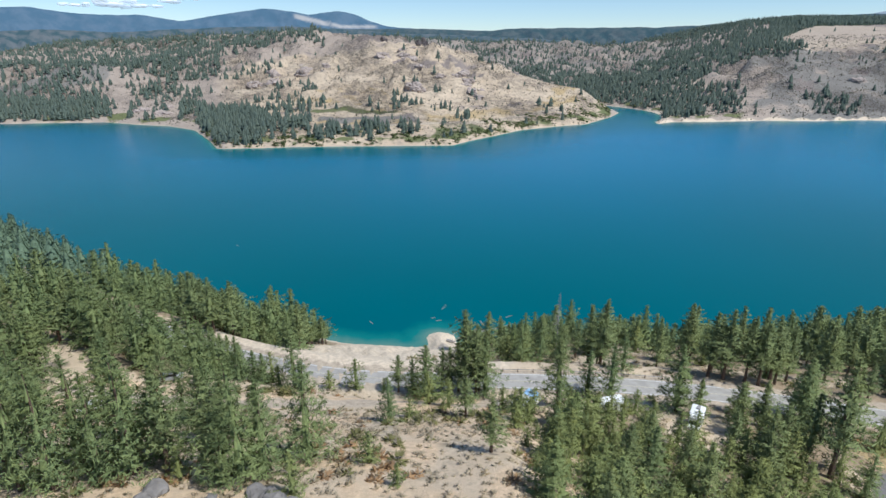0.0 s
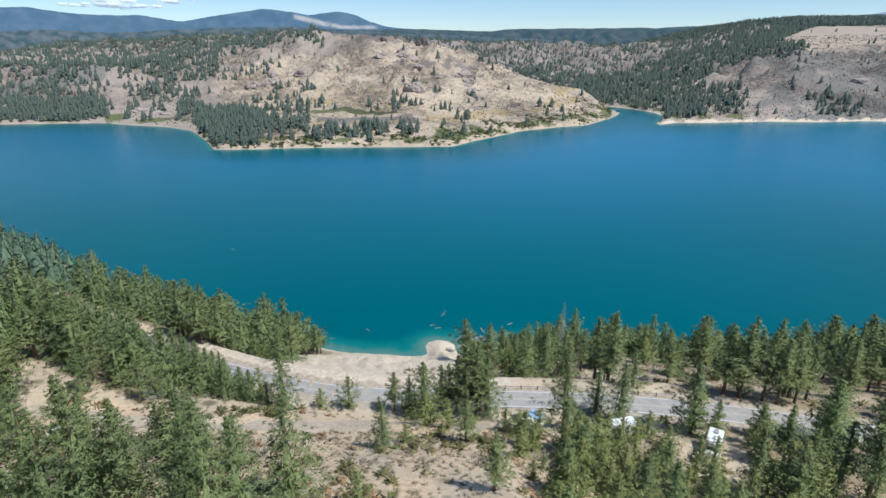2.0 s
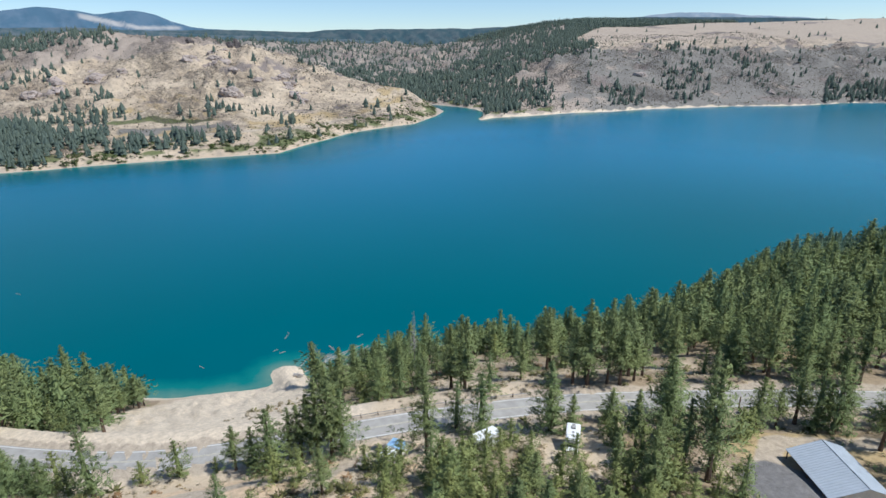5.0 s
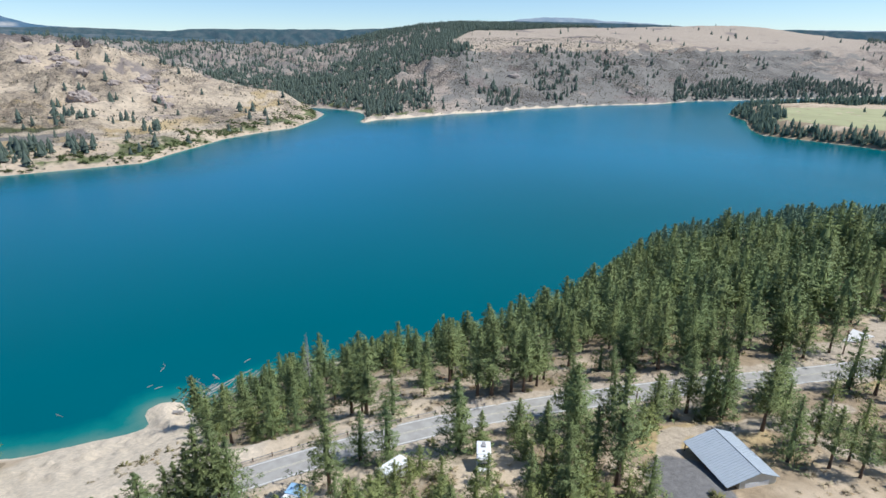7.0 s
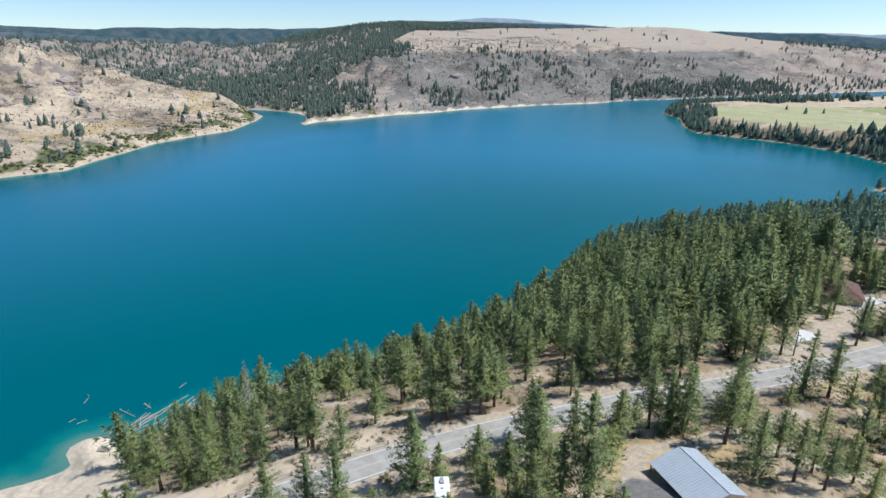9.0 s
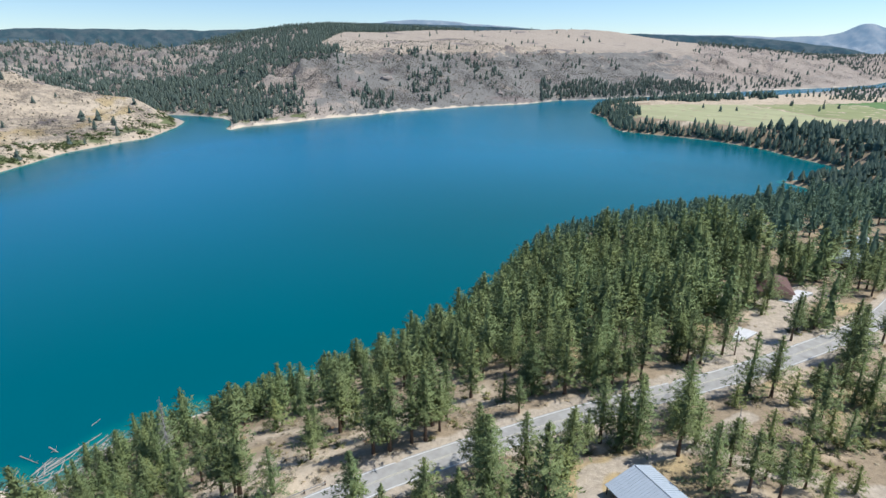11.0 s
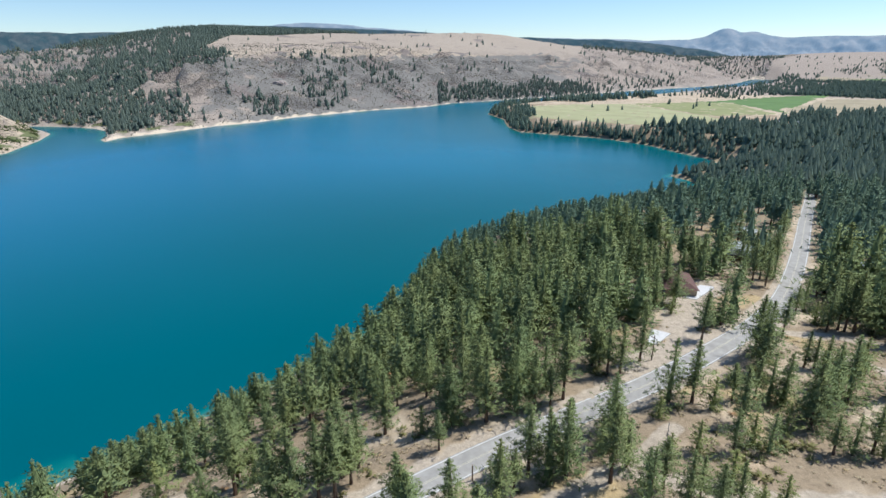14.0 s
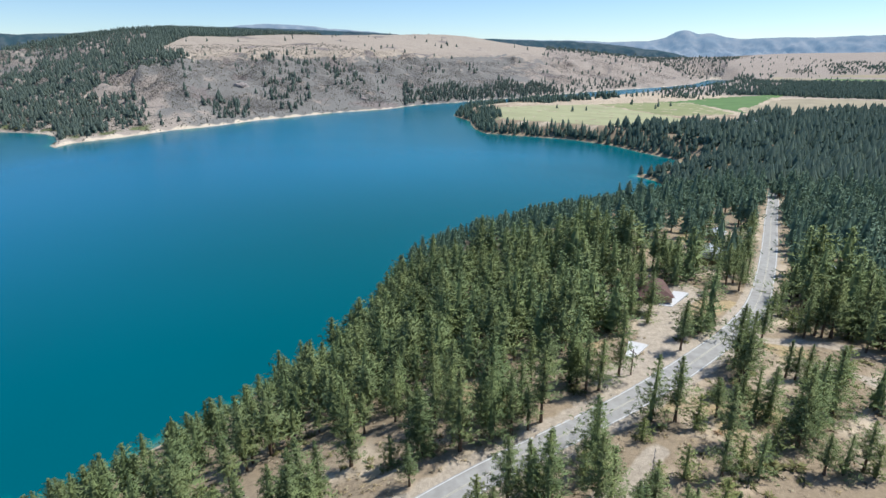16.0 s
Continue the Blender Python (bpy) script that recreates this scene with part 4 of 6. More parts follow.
EAST_TREES = [(125.1, 69.8, 14.7), (127.2, 65.9, 14), (97, 104.1, 15.9), (98.6, 95.6, 16.7), (104.6, 92.6, 14.9), (107.2, 89.9, 13.8), (110.1, 88, 9.4), (113.5, 87, 15.6), (127.4, 83.6, 13.7), (129.5, 81.6, 12.1), (137, 80, 14.6), (95.5, 79.9, 9.6), (96.7, 77.5, 13.1),
              (106.5, 73.5, 13.8), (110.7, 75.6, 12.1), (101.5, 73.7, 6.6), (126.8, 62.1, 7.3), (110.8, 60.4, 6.5), (124.5, 56.5, 12.6), (135.6, 54, 11.5), (137.2, 51.8, 11.5), (135.9, 48.5, 16.4), (140.1, 47, 12.7), (146.5, 41.9, 14.6), (118.2, 50.9, 8.2),
              (114.6, 55.7, 8.7), (126.4, 49.7, 6.3), (146.3, 57.5, 17.6), (136.2, 56.5, 9.3), (124.2, 42.3, 8.1), (126, 39.8, 8.1), (128.9, 37.1, 9.8), (128.3, 35.6, 6.5), (87.9, 85.6, 7.7), (107, 63.8, 4.9), (100.2, 68.8, 9.5), (118.1, 69.3, 5.1)]
FAR_EAST_TREES = [(155.5, 72.6, 11.6), (155.7, 70.6, 14.5), (158.5, 72.5, 13), (162.4, 70.2, 12.6), (164.5, 81.1, 6.3), (148.2, 58.2, 12), (181.2, 48.7, 12.5), (186.6, 45.3, 14.8), (189.4, 41.8, 15.5), (195.1, 38.3, 14.3), (157.4, 53.6, 6), (139.3, 61, 5.1),
                  (107.1, 118.1, 14.6), (101.4, 99, 16), (107.5, 107.7, 14.6), (108.3, 96, 15), (90.6, 115.3, 15.2), (92.6, 106.9, 6.9), (86.8, 97.8, 8.7), (80.2, 98.2, 9.1)]
MORE_TREES = [(62.7, 126.6, 17.5), (64.8, 129.2, 16.8), (58.4, 107.4, 16), (61, 106, 17), (65.3, 105, 16), (67.6, 103.8, 15), (71.4, 104.2, 10.5), (72.1, 107.1, 15.8), (75.9, 107.3, 13.9), (51.6, 118.5, 10.8), (40.5, 110.2, 9.5), (57.1, 127.1, 9.5),
              (171.8, 57, 10.5), (176, 90, 12), (179, 93.5, 13), (172, 88.5, 11), (168, 91, 13), (178, 85, 12), (233, 79, 13), (235, 84, 14), (274, 84, 13), (273, 88, 14)]
BEND_TREES = [(13.4, 90.6, 5.5), (17, 90.2, 5.5), (11.4, 92.4, 5), (31, 88.3, 5.5), (33.6, 88.6, 5), (29.3, 90.2, 5), (14.6, 90.4, 4.5), (44.2, 82, 5.5), (36.5, 90.5, 5.5), (90.1, 61.9, 13.1), (67.5, 89.2, 13.8), (130.7, 46.4, 14.4), (132.6, 59.8, 8.5), (133.5, 46, 15), (139.5, 44.5, 15), (156.4, 71.9, 13.0), (156.8, 70.3, 17.6), (161.8, 69.7, 16.0), (168, 70.5, 13.0), (163.5, 72.9, 10), (154.5, 60.3, 15.8), (158.4, 59.1, 13.5), (152.0, 58.4, 8.9), (189.3, 56.6, 9.0), (195.6, 55.5, 10.8), (185.0, 46.6, 15.8), (184.5, 45.2, 14.1), (185.9, 43.3, 17.6), (189.8, 39.6, 15.3), (192.8, 37.3, 17.2), (197.1, 35.1, 13.7),
              (189.1, 48.7, 11.4), (185.5, 51.8, 6.5), (185.9, 50.1, 6.0), (156.1, 50.5, 9.2), (156.6, 48.7, 8.2), (159.3, 46.8, 8.2), (157.1, 45.2, 5.6), (163.7, 40.4, 7.9), (157.9, 41.3, 7.4), (220.8, 66.9, 10.5), (211, 67.5, 12.0), (217.8, 70.2, 13), (213.0, 71.5, 14.6), (215.2, 74.7, 12.1), (243.1, 69.8, 12.3), (267.6, 72, 11.8), (300.3, 75.5, 12),
              (256.0, 74.5, 12.6), (236.3, 73.2, 12.7), (239.6, 76.5, 12.4), (203.9, 73.4, 10), (174.6, 83.9, 9.8), (167.2, 82.6, 5.5), (203.8, 95.7, 12.5), (199.3, 97.0, 13.2), (191.4, 96.2, 15), (187.3, 90.5, 12.3), (206.5, 88.4, 11), (214.9, 87.0, 12), (225.6, 83.1, 12), (228, 70, 12), (248, 71, 12), (276, 74, 11), (287, 74, 12)]
BARN_TREES = [(98.7, 56.9, 8.4), (101.2, 52.0, 8.1), (103.6, 49.5, 3.7), (106.4, 46.6, 5.1), (148.0, 47.0, 8.8), (149.6, 44.0, 9.6), (98.5, 62.2, 9.4), (95.0, 69.3, 15), (94, 57.5, 12), (95.7, 53.8, 10.0), (99.6, 49.0, 5.5), (104.9, 54.0, 7.1), (118.3, 53.7, 6.5)]
rt = np.random.RandomState(11)
SINGLE = ROADSIDE + COVE_TREES + HILL_TREES + EAST_TREES + FAR_EAST_TREES + MORE_TREES + BARN_TREES
SINGLE = [t for t in SINGLE if min(math.hypot(t[0] - b[0], t[1] - b[1]) for b in BEND_TREES) > 3.5] + BEND_TREES
SINGLE = [t for t in SINGLE if float(to_line(np.array([t[0]]), np.array([t[1]]), ROAD)[0]) > 3.9]
for x, y, h in SINGLE:
    kind = "young" if h < 8 else ("fir" if rt.rand() < (0.85 if x < -12 else 0.25) else "pine")
    place_tree(kind, x, y, h, rt)


def wooded(x, y):
    """How thickly trees stand on the near side, 0 to 1."""
    ds, dr = to_line(x, y, SOUTH), to_line(x, y, ROAD)
    north_of_road = ds < np.interp(x, [-260, -50, 0, 100, 200, 400], [95, 88, 96, 115, 150, 150])
    north_of_road &= y > np.interp(x, [p[0] for p in ROAD], [p[1] for p in ROAD])
    w = np.zeros(x.shape)
    bank = north_of_road & (ds > 2.5) & (dr > 5.5)
    strip = np.where(x < 60, 0.14, np.where(x < 100, 0.24, 0.5)) + np.where(ds < np.interp(x, [18, 60, 100, 150], [54, 46, 62, 110]), np.interp(x, [18, 40, 60, 110, 160], [0.75, 0.68, 0.6, 0.55, 0.5]), 0)
    w = np.where(bank & (x > 17), strip, w)
    w = np.where(bank & (x < -40) & (dr > np.where(x < -64, 5.5, 9)), 0.95, w)
    w = np.where((x > 7.5) & (x < 42) & (ds > 4) & (y > np.interp(x, [7, 9, 15, 25, 32, 42], [160, 136, 123, 122, 130, 139])), 0.95, w)
    w = np.where((x > -39) & (x < 7.5 + np.maximum(0, y - 170) * 0.1) & (y > 96) & (y < 210), 0, w)
    south = (~north_of_road) & (dr > np.where(x < -62, 4.4, 6)) & (y < np.interp(x, [p[0] for p in ROAD], [p[1] for p in ROAD]))
    w = np.where(south & (x < -30), np.where((x < -57) & (dr < 26), 0.9, np.where(x < -70, 0.7, 0.1)), w)
    w = np.where(south & (x > 11) & (x < 62) & (y < 88) & (y > 20), np.interp(y, [60, 80], [0.85, 0.62]), w)
    w = np.where(south & (x > 62) & (x < 230), 0.02, w)
    w = np.where(south & (x >= 62) & (x < 73) & (y > 72), 0.12, w)
    w = np.where(south & (x > 180) & (y < 50), 0.85, w)
    w = np.where(south & (x > 199) & (y >= 50), 0.95, w)
    w = np.where(south & (x > 225), 0.96, w)
    edge = np.interp(x, [600, 640, 700, 803, 855, 925, 1130, 1150, 1380, 1600], [140, 200, 330, 310, 235, 180, 170, 120, -35, -100])
    w = np.where((x > 420) & (y < edge), 0.9, w)
    for cx, cy, r in ((900, 172, 14), (935, 150, 16), (80, 66, 14), (68, 58, 12), (46, 85, 7.5), (43, 80, 4.5), (16, 94, 6.5), (33, 92, 5), (139, 79, 8), (150, 80, 9), (162, 78, 8), (175, 80, 9), (190, 85, 8), (254, 101, 10), (241, 82, 6.3), (281, 87, 5.5), (255, 46, 9), (204, 76, 7), (-63, 86, 8), (-57, 79, 6), (-51, 72, 5), (-40, 92, 7), (-32, 86, 6), (10, 96, 6), (33.5, 147, 5), (145, 76, 6), (168, 83, 6), (185, 84, 7), (198, 82, 6), (179, 97.5, 8), (150, 68, 2)):
        w = np.where(np.hypot(x - cx, y - cy) < r, 0, w)
    for cx, cy, bx, by, r in ((241, 82, 222, 80, 4.5), (281, 87, 262, 84.5, 4.5), (255, 46, 232, 46, 5), (254, 101, 226, 95, 5), (190, 88, 176, 82, 6), (-83, 109, -65, 86, 4.5), (-54, 105, -44, 84, 4.2)):
        w = np.where(to_line(x, y, [(cx, cy), (bx, by)]) < r, 0, w)
    w = np.where((x > 100) & ~south & (lumps(x, y, 26, 57) > 0.42), 0.25 * w, w)
    w = np.where(north_of_road & (x > 640) & (x < 780) & (ds < 30), 0.9, w)
    w = np.where((x > 640) & (y > edge), np.where(ds < 20, 0.8, 0.0), w)
    w = np.where((x > 900) & (y > edge) & (ds > 30), 0.0, w)
    w = np.where((x > 1350) & (y > 300) & (ds < 90), 0.5, w)
    w = np.where((x > 1150) & (y > 350) & (ds > 25) & (ds < 110), 0.35, w)
    w = np.where((x < 60) & (y < 45 + np.maximum(0, -x - 25) * 0.35), 0, w)
    return np.where(in_lake(x, y) | (ds < np.where(x > 60, 2.5, np.where((x > 6) & (x < 34), 6, 5))), 0, w)


attribute(GROUND, "duff", np.where(g_north, 0.0, np.clip(smooth01((gx - 25) / 40) * smooth01((1300 - gx) / 300) * (0.58 + 0.45 * lumps(gx, gy, 34, 43)) + 0.75 * wooded(gx, gy), 0, 1)))


def scatter(x0, x1, y0, y1, cell, rng):
    xs, ys = np.meshgrid(np.arange(x0, x1, cell), np.arange(y0, y1, cell), indexing="ij")
    xs, ys = xs + rng.uniform(-0.48, 0.48, xs.shape) * cell, ys + rng.uniform(-0.48, 0.48, xs.shape) * cell
    keep = rng.rand(*xs.shape) < wooded(xs, ys)
    return xs[keep], ys[keep]


def joined_trees(name, x, y, z, h, crowns, mat, rng, label, trunks=True):
    out, bark = [], []
    for i in range(len(x)):
        c = crowns[rng.randint(len(crowns))]
        k = h[i] / 14.0
        a = rng.uniform(0, 6.28)
        w = k ** 0.8 * rng.uniform(1.3, 1.9)
        base = (x[i], y[i], z[i])
        out.append(moved(c, a, w, k, base))
        if trunks:
            bark.append(moved(LOW_TRUNK, a, w, k, base))
    thing = tagged(new(name), label, "forest", kind="stuff")
    for nm, arrs, m in (("crowns", out, mat), ("trunks", bark, M_BARK)):
        if arrs:
            ob = new(nm, tri_mesh(nm, np.concatenate(arrs), m))
            ob.parent = thing
            ob["kind"] = "stuff"
    return thing


def spire(seed, tiers, n):
    """A small far conifer of ragged tiers, 10 m tall, as rows of place and normal."""
    rng = np.random.RandomState(seed)
    v, nor = [], []
    for z0, z1, r in tiers:
        a = np.arange(n) * 2 * math.pi / n + rng.uniform(0, 1)
        rr = r * rng.uniform(0.55, 1.3, n)
        ring = np.stack([np.cos(a) * rr, np.sin(a) * rr, np.full(n, z0) + rng.uniform(-0.6, 0.6, n)], -1)
        tip = np.array([rng.uniform(-0.2, 0.2), rng.uniform(-0.2, 0.2), z1])
        for i in range(n):
            k = (i + 1) % n
            v += [ring[i], ring[k] * (0.85, 0.85, 1), tip]
            nor += [(math.cos(a[i]), math.sin(a[i]), 0.7), (math.cos(a[k]), math.sin(a[k]), 0.7), (math.cos(a[i] + 0.4), math.sin(a[i] + 0.4), 1.0)]
    v += [(0.25, 0, -1.0), (-0.2, 0.2, -1.0), (0, 0, 3.0), (-0.2, -0.2, -1.0), (0.25, 0, -1.0), (0, 0, 3.0)]
    nor += [(0, 1, 0.2)] * 3 + [(0, -1, 0.2)] * 3
    return faced(np.array(v, float), np.array(nor, float))


SPIRES = [spire(i, ((0.6, 5.0, 2.3), (2.6, 7.4, 2.1), (5.0, 9.9, 1.5)), 6) for i in range(8)]
FAR_SPIRES = [spire(20 + i, ((0.5, 6.0, 2.4), (3.6, 9.9, 1.8)), 5) for i in range(8)]


rs = np.random.RandomState(23)
sx, sy = scatter(-120, 235, -20, 262, 5.5, rs)
yx, yy = scatter(11, 63, 44, 88, 4.6, rs)
sx, sy = np.concatenate([sx, yx]), np.concatenate([sy, yy])
clear = np.min(np.hypot(sx[:, None] - np.array([t[0] for t in SINGLE]), sy[:, None] - np.array([t[1] for t in SINGLE])), 1) > 2.6
sx, sy = sx[clear], sy[clear]
sh = np.clip(rs.normal(12.2, 3.5, len(sx)), 6, 21) * np.clip(np.where(sx < -30, 0.95, np.interp(sx, [105, 160, 205], [0.5, 0.85, 1.05])) + to_line(sx, sy, SOUTH) / 95, 0, 1.1) * np.interp(sx, [20, 40, 70, 110, 150], [0.95, 0.97, 0.93, 0.93, 1.02]) * np.where((sx > 11) & (sx < 62) & (sy < 88), 0.52, 1.0) * np.where((sx > 8) & (sx < 60) & (sy > 112), np.interp(sx, [8, 22, 34, 60], [0.72, 0.8, 0.92, 0.88]), 1.0)
order = np.argsort(np.hypot(sx - np.clip(sx, -10, 45), sy - np.clip(sy, 40, 60)))
near_n = 240
for i in order[:near_n]:
    place_tree("young" if sh[i] < 9.2 else ("fir" if rs.rand() < (0.85 if sx[i] < -12 else 0.4) else "pine"), sx[i], sy[i], sh[i], rs)
rest = order[near_n:]
for kind, pick in (("pine", rest[::2]), ("fir", rest[1::2])):
    joined_trees("pine_forest" if kind == "pine" else "fir_forest", sx[pick], sy[pick], land(sx[pick], sy[pick]), sh[pick], LOW[kind], NEEDLES[kind], rs,
                 "dense green pines on the lake's bank" if kind == "pine" else "dense dark firs on the lake's bank")
for bx0, bx1, by0, by1, cell, part_name in ((235, 620, -260, 262, 6.4, "pine_forest"), (620, 1500, -500, 760, 10.0, "distant_forest"), (-700, -120, -60, 520, 8.0, "pine_forest")):
    mx, my = scatter(bx0, bx1, by0, by1, cell, rs)
    if bx0 == -700:
        keep = to_line(mx, my, SOUTH) < 150
        mx, my = mx[keep], my[keep]
    if bx0 == 235:
        keep = my > -0.9 * (mx - 100)
        mx, my = mx[keep], my[keep]
    seen = np.degrees(np.arctan2(mx - 10, my - 20))
    keep = (seen > -48) & (seen < 100)
    mx, my = mx[keep], my[keep]
    mh = np.clip(rs.normal(13.0, 2.8, len(mx)), 6, 19) * 1.05 * np.clip(np.where(mx < 450, 0.9, 0.6) + to_line(mx, my, SOUTH) / 90, 0, 1) * np.where(mx < 0, 0.95, 1.0)
    if bx0 == 235:
        low_bank = to_line(mx, my, SOUTH) < np.where(mx < 330, 98, 75)
        mh = np.where(low_bank, np.minimum(mh, np.interp(mx, [235, 262, 290, 450], [19, 13.5, 9.8, 11.2]) * rs.uniform(0.75, 1.1, len(mx))), mh)
    near = np.hypot(mx - 20, my - 40) < 430
    if near.any():
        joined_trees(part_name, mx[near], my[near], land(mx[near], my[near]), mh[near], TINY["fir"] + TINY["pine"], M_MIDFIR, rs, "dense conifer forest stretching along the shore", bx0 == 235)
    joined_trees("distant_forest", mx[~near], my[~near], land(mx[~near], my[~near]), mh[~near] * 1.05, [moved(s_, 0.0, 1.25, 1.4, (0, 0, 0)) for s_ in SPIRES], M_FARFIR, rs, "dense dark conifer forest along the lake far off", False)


# ---- woods across the lake ----
def far_woods(name, x0, x1, y0, y1, cell, label, rng, band=1e9, least=0.0):
    xs, ys = np.meshgrid(np.arange(x0, x1, cell), np.arange(y0, y1, cell), indexing="ij")
    xs, ys = xs + rng.uniform(-0.5, 0.5, xs.shape) * cell, ys + rng.uniform(-0.5, 0.5, xs.shape) * cell
    thick = far_wooded(xs, ys)
    keep = (rng.rand(*xs.shape) < thick) & (thick > least) & ~in_lake(xs, ys) & (to_line(xs, ys, NORTH) < to_line(xs, ys, SOUTH))
    az = np.degrees(np.arctan2(xs, ys))
    keep &= (az > -46) & (az < 97) & (to_line(xs, ys, NORTH) < band)
    xs, ys = xs[keep], ys[keep]
    z, h = land(xs, ys), rng.uniform(0.65, 1.7, xs.shape)
    out = []
    for i in range(len(xs)):
        a, k = rng.uniform(0, 6.28), h[i]
        w = k * rng.uniform(0.95, 1.55)
        out.append(moved((SPIRES if ys[i] < 1400 and xs[i] < 1700 and not least else FAR_SPIRES)[rng.randint(8)], a, w, k, (xs[i], ys[i], z[i])))
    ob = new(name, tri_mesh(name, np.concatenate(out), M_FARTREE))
    return tagged(ob, label, "forest", kind="stuff")


rf = np.random.RandomState(31)
far_woods("lakeside_woods", -1000, 1700, 640, 1500, 8.6, "scattered dark conifers on the dry hills across the lake", rf)
far_woods("shore_woods", -760, 60, 640, 1010, 6.4, "dense dark conifers along the far shore", rf, 100)
far_woods("canyon_woods", 150, 1000, 880, 1800, 6.6, "dense dark conifers filling the canyon by the inlet", rf, 1e9, 0.62)
far_woods("upland_woods", -1500, 2300, 1500, 2900, 13.8, "dark conifers on the uplands across the lake", rf)
far_woods("valley_woods", 1700, 3600, 500, 2300, 19, "dark conifers on the dry hills up the valley", rf)


# ---- buildings, vehicles and roadside things ----
def box(bm, x0, x1, y0, y1, z0, z1, bevel=0.0):
    v = [bm.verts.new(p) for p in ((x0, y0, z0), (x1, y0, z0), (x1, y1, z0), (x0, y1, z0), (x0, y0, z1), (x1, y0, z1), (x1, y1, z1), (x0, y1, z1))]
    f = [bm.faces.new([v[i] for i in q]) for q in ((0, 3, 2, 1), (4, 5, 6, 7), (0, 1, 5, 4), (1, 2, 6, 5), (2, 3, 7, 6), (3, 0, 4, 7))]
    if bevel:
        bmesh.ops.bevel(bm, geom=list({e for q in f for e in q.edges}), offset=bevel, segments=2, affect="EDGES")
    return bm


def solid(bm, profile, axis, a, b):
    """Extrudes a closed profile (pairs) along x, y or z from a to b."""
    def at(p, q, k):
        return {"x": (k, p, q), "y": (p, k, q), "z": (p, q, k)}[axis]
    lo = [bm.verts.new(at(p, q, a)) for p, q in profile]
    hi = [bm.verts.new(at(p, q, b)) for p, q in profile]
    n = len(profile)
    bm.faces.new(lo[::-1]), bm.faces.new(hi)
    for i in range(n):
        bm.faces.new((lo[i], lo[(i + 1) % n], hi[(i + 1) % n], hi[i]))
    bmesh.ops.recalc_face_normals(bm, faces=bm.faces)
    return bm


def rod(bm, p, q, ra, rb, sides=8):
    p, q = Vector(p), Vector(q)
    r = bmesh.ops.create_cone(bm, cap_ends=True, segments=sides, radius1=ra, radius2=rb, depth=(q - p).length)
    m = Matrix.Translation((p + q) / 2) @ (q - p).to_track_quat("Z", "Y").to_matrix().to_4x4()
    bmesh.ops.transform(bm, matrix=m, verts=r["verts"])
    return bm


def wheel_parts(thing, x, y, r, w):
    tyre = part("wheel", rod(bmesh.new(), (x, y - w / 2, r), (x, y + w / 2, r), r, r, 18), M_RUBBER, thing)
    part("rim", rod(bmesh.new(), (x, y - w / 2 - 0.02, r), (x, y + w / 2 + 0.02, r), r * 0.55, r * 0.55, 12), M_STEEL, tyre)


M_ROOF = plain("blue_grey_metal_roof", (0.4, 0.44, 0.475), 0.5, 0.06, 0.8, 0.0)
M_CREAM = plain("cream_siding", (0.55, 0.53, 0.45), 0.7, 0.06, 2)
M_TIMBER = plain("weathered_timber", (0.2, 0.14, 0.1), 0.9, 0.25, 4)
M_CONCRETE = plain("pale_concrete", (0.62, 0.6, 0.57), 0.9, 0.08, 1.2)
M_SLAB = plain("grey_slab", (0.36, 0.35, 0.34), 0.9, 0.1, 1.2)
M_WHITE = plain("white_fibreglass", (0.8, 0.8, 0.78), 0.35, 0.04, 2, 0, 0.5)
M_RUBBER = plain("black_rubber", (0.02, 0.02, 0.02), 0.85, 0.2, 6)
M_STEEL = plain("galvanised_steel", (0.36, 0.36, 0.35), 0.4, 0.1, 3, 0.7)
M_GLASS = plain("dark_tinted_glass", (0.015, 0.018, 0.02), 0.06, 0.1, 2, 0, 0.6)
M_BLUE = plain("blue_tarpaulin", (0.3, 0.48, 0.68), 0.6, 0.15, 3)
M_REDROOF = plain("brown_red_shingles", (0.15, 0.085, 0.07), 0.85, 0.18, 2)
M_TAN = plain("tan_siding", (0.42, 0.34, 0.25), 0.8, 0.08, 2)
M_GREYROOF = plain("grey_metal_roof", (0.42, 0.44, 0.45), 0.5, 0.08, 1.2, 0.2)
M_DRIFT = plain("bleached_driftwood", (0.36, 0.33, 0.29), 0.9, 0.25, 3)
M_SNAG = plain("grey_dead_wood", (0.3, 0.28, 0.26), 0.95, 0.2, 3)
M_STONE = plain("grey_boulder", (0.2, 0.185, 0.17), 0.95, 0.3, 0.9)
M_BODY = plain("silver_car_paint", (0.5, 0.52, 0.54), 0.3, 0.04, 2, 0.4, 0.5)


def at_ground(name, x, y, turn, label, category, group="", z=None):
    t = tagged(new(name), label, category, group)
    t.matrix_basis = pose(x, y, land_at(x, y) if z is None else z, 0, 0, turn)
    return t


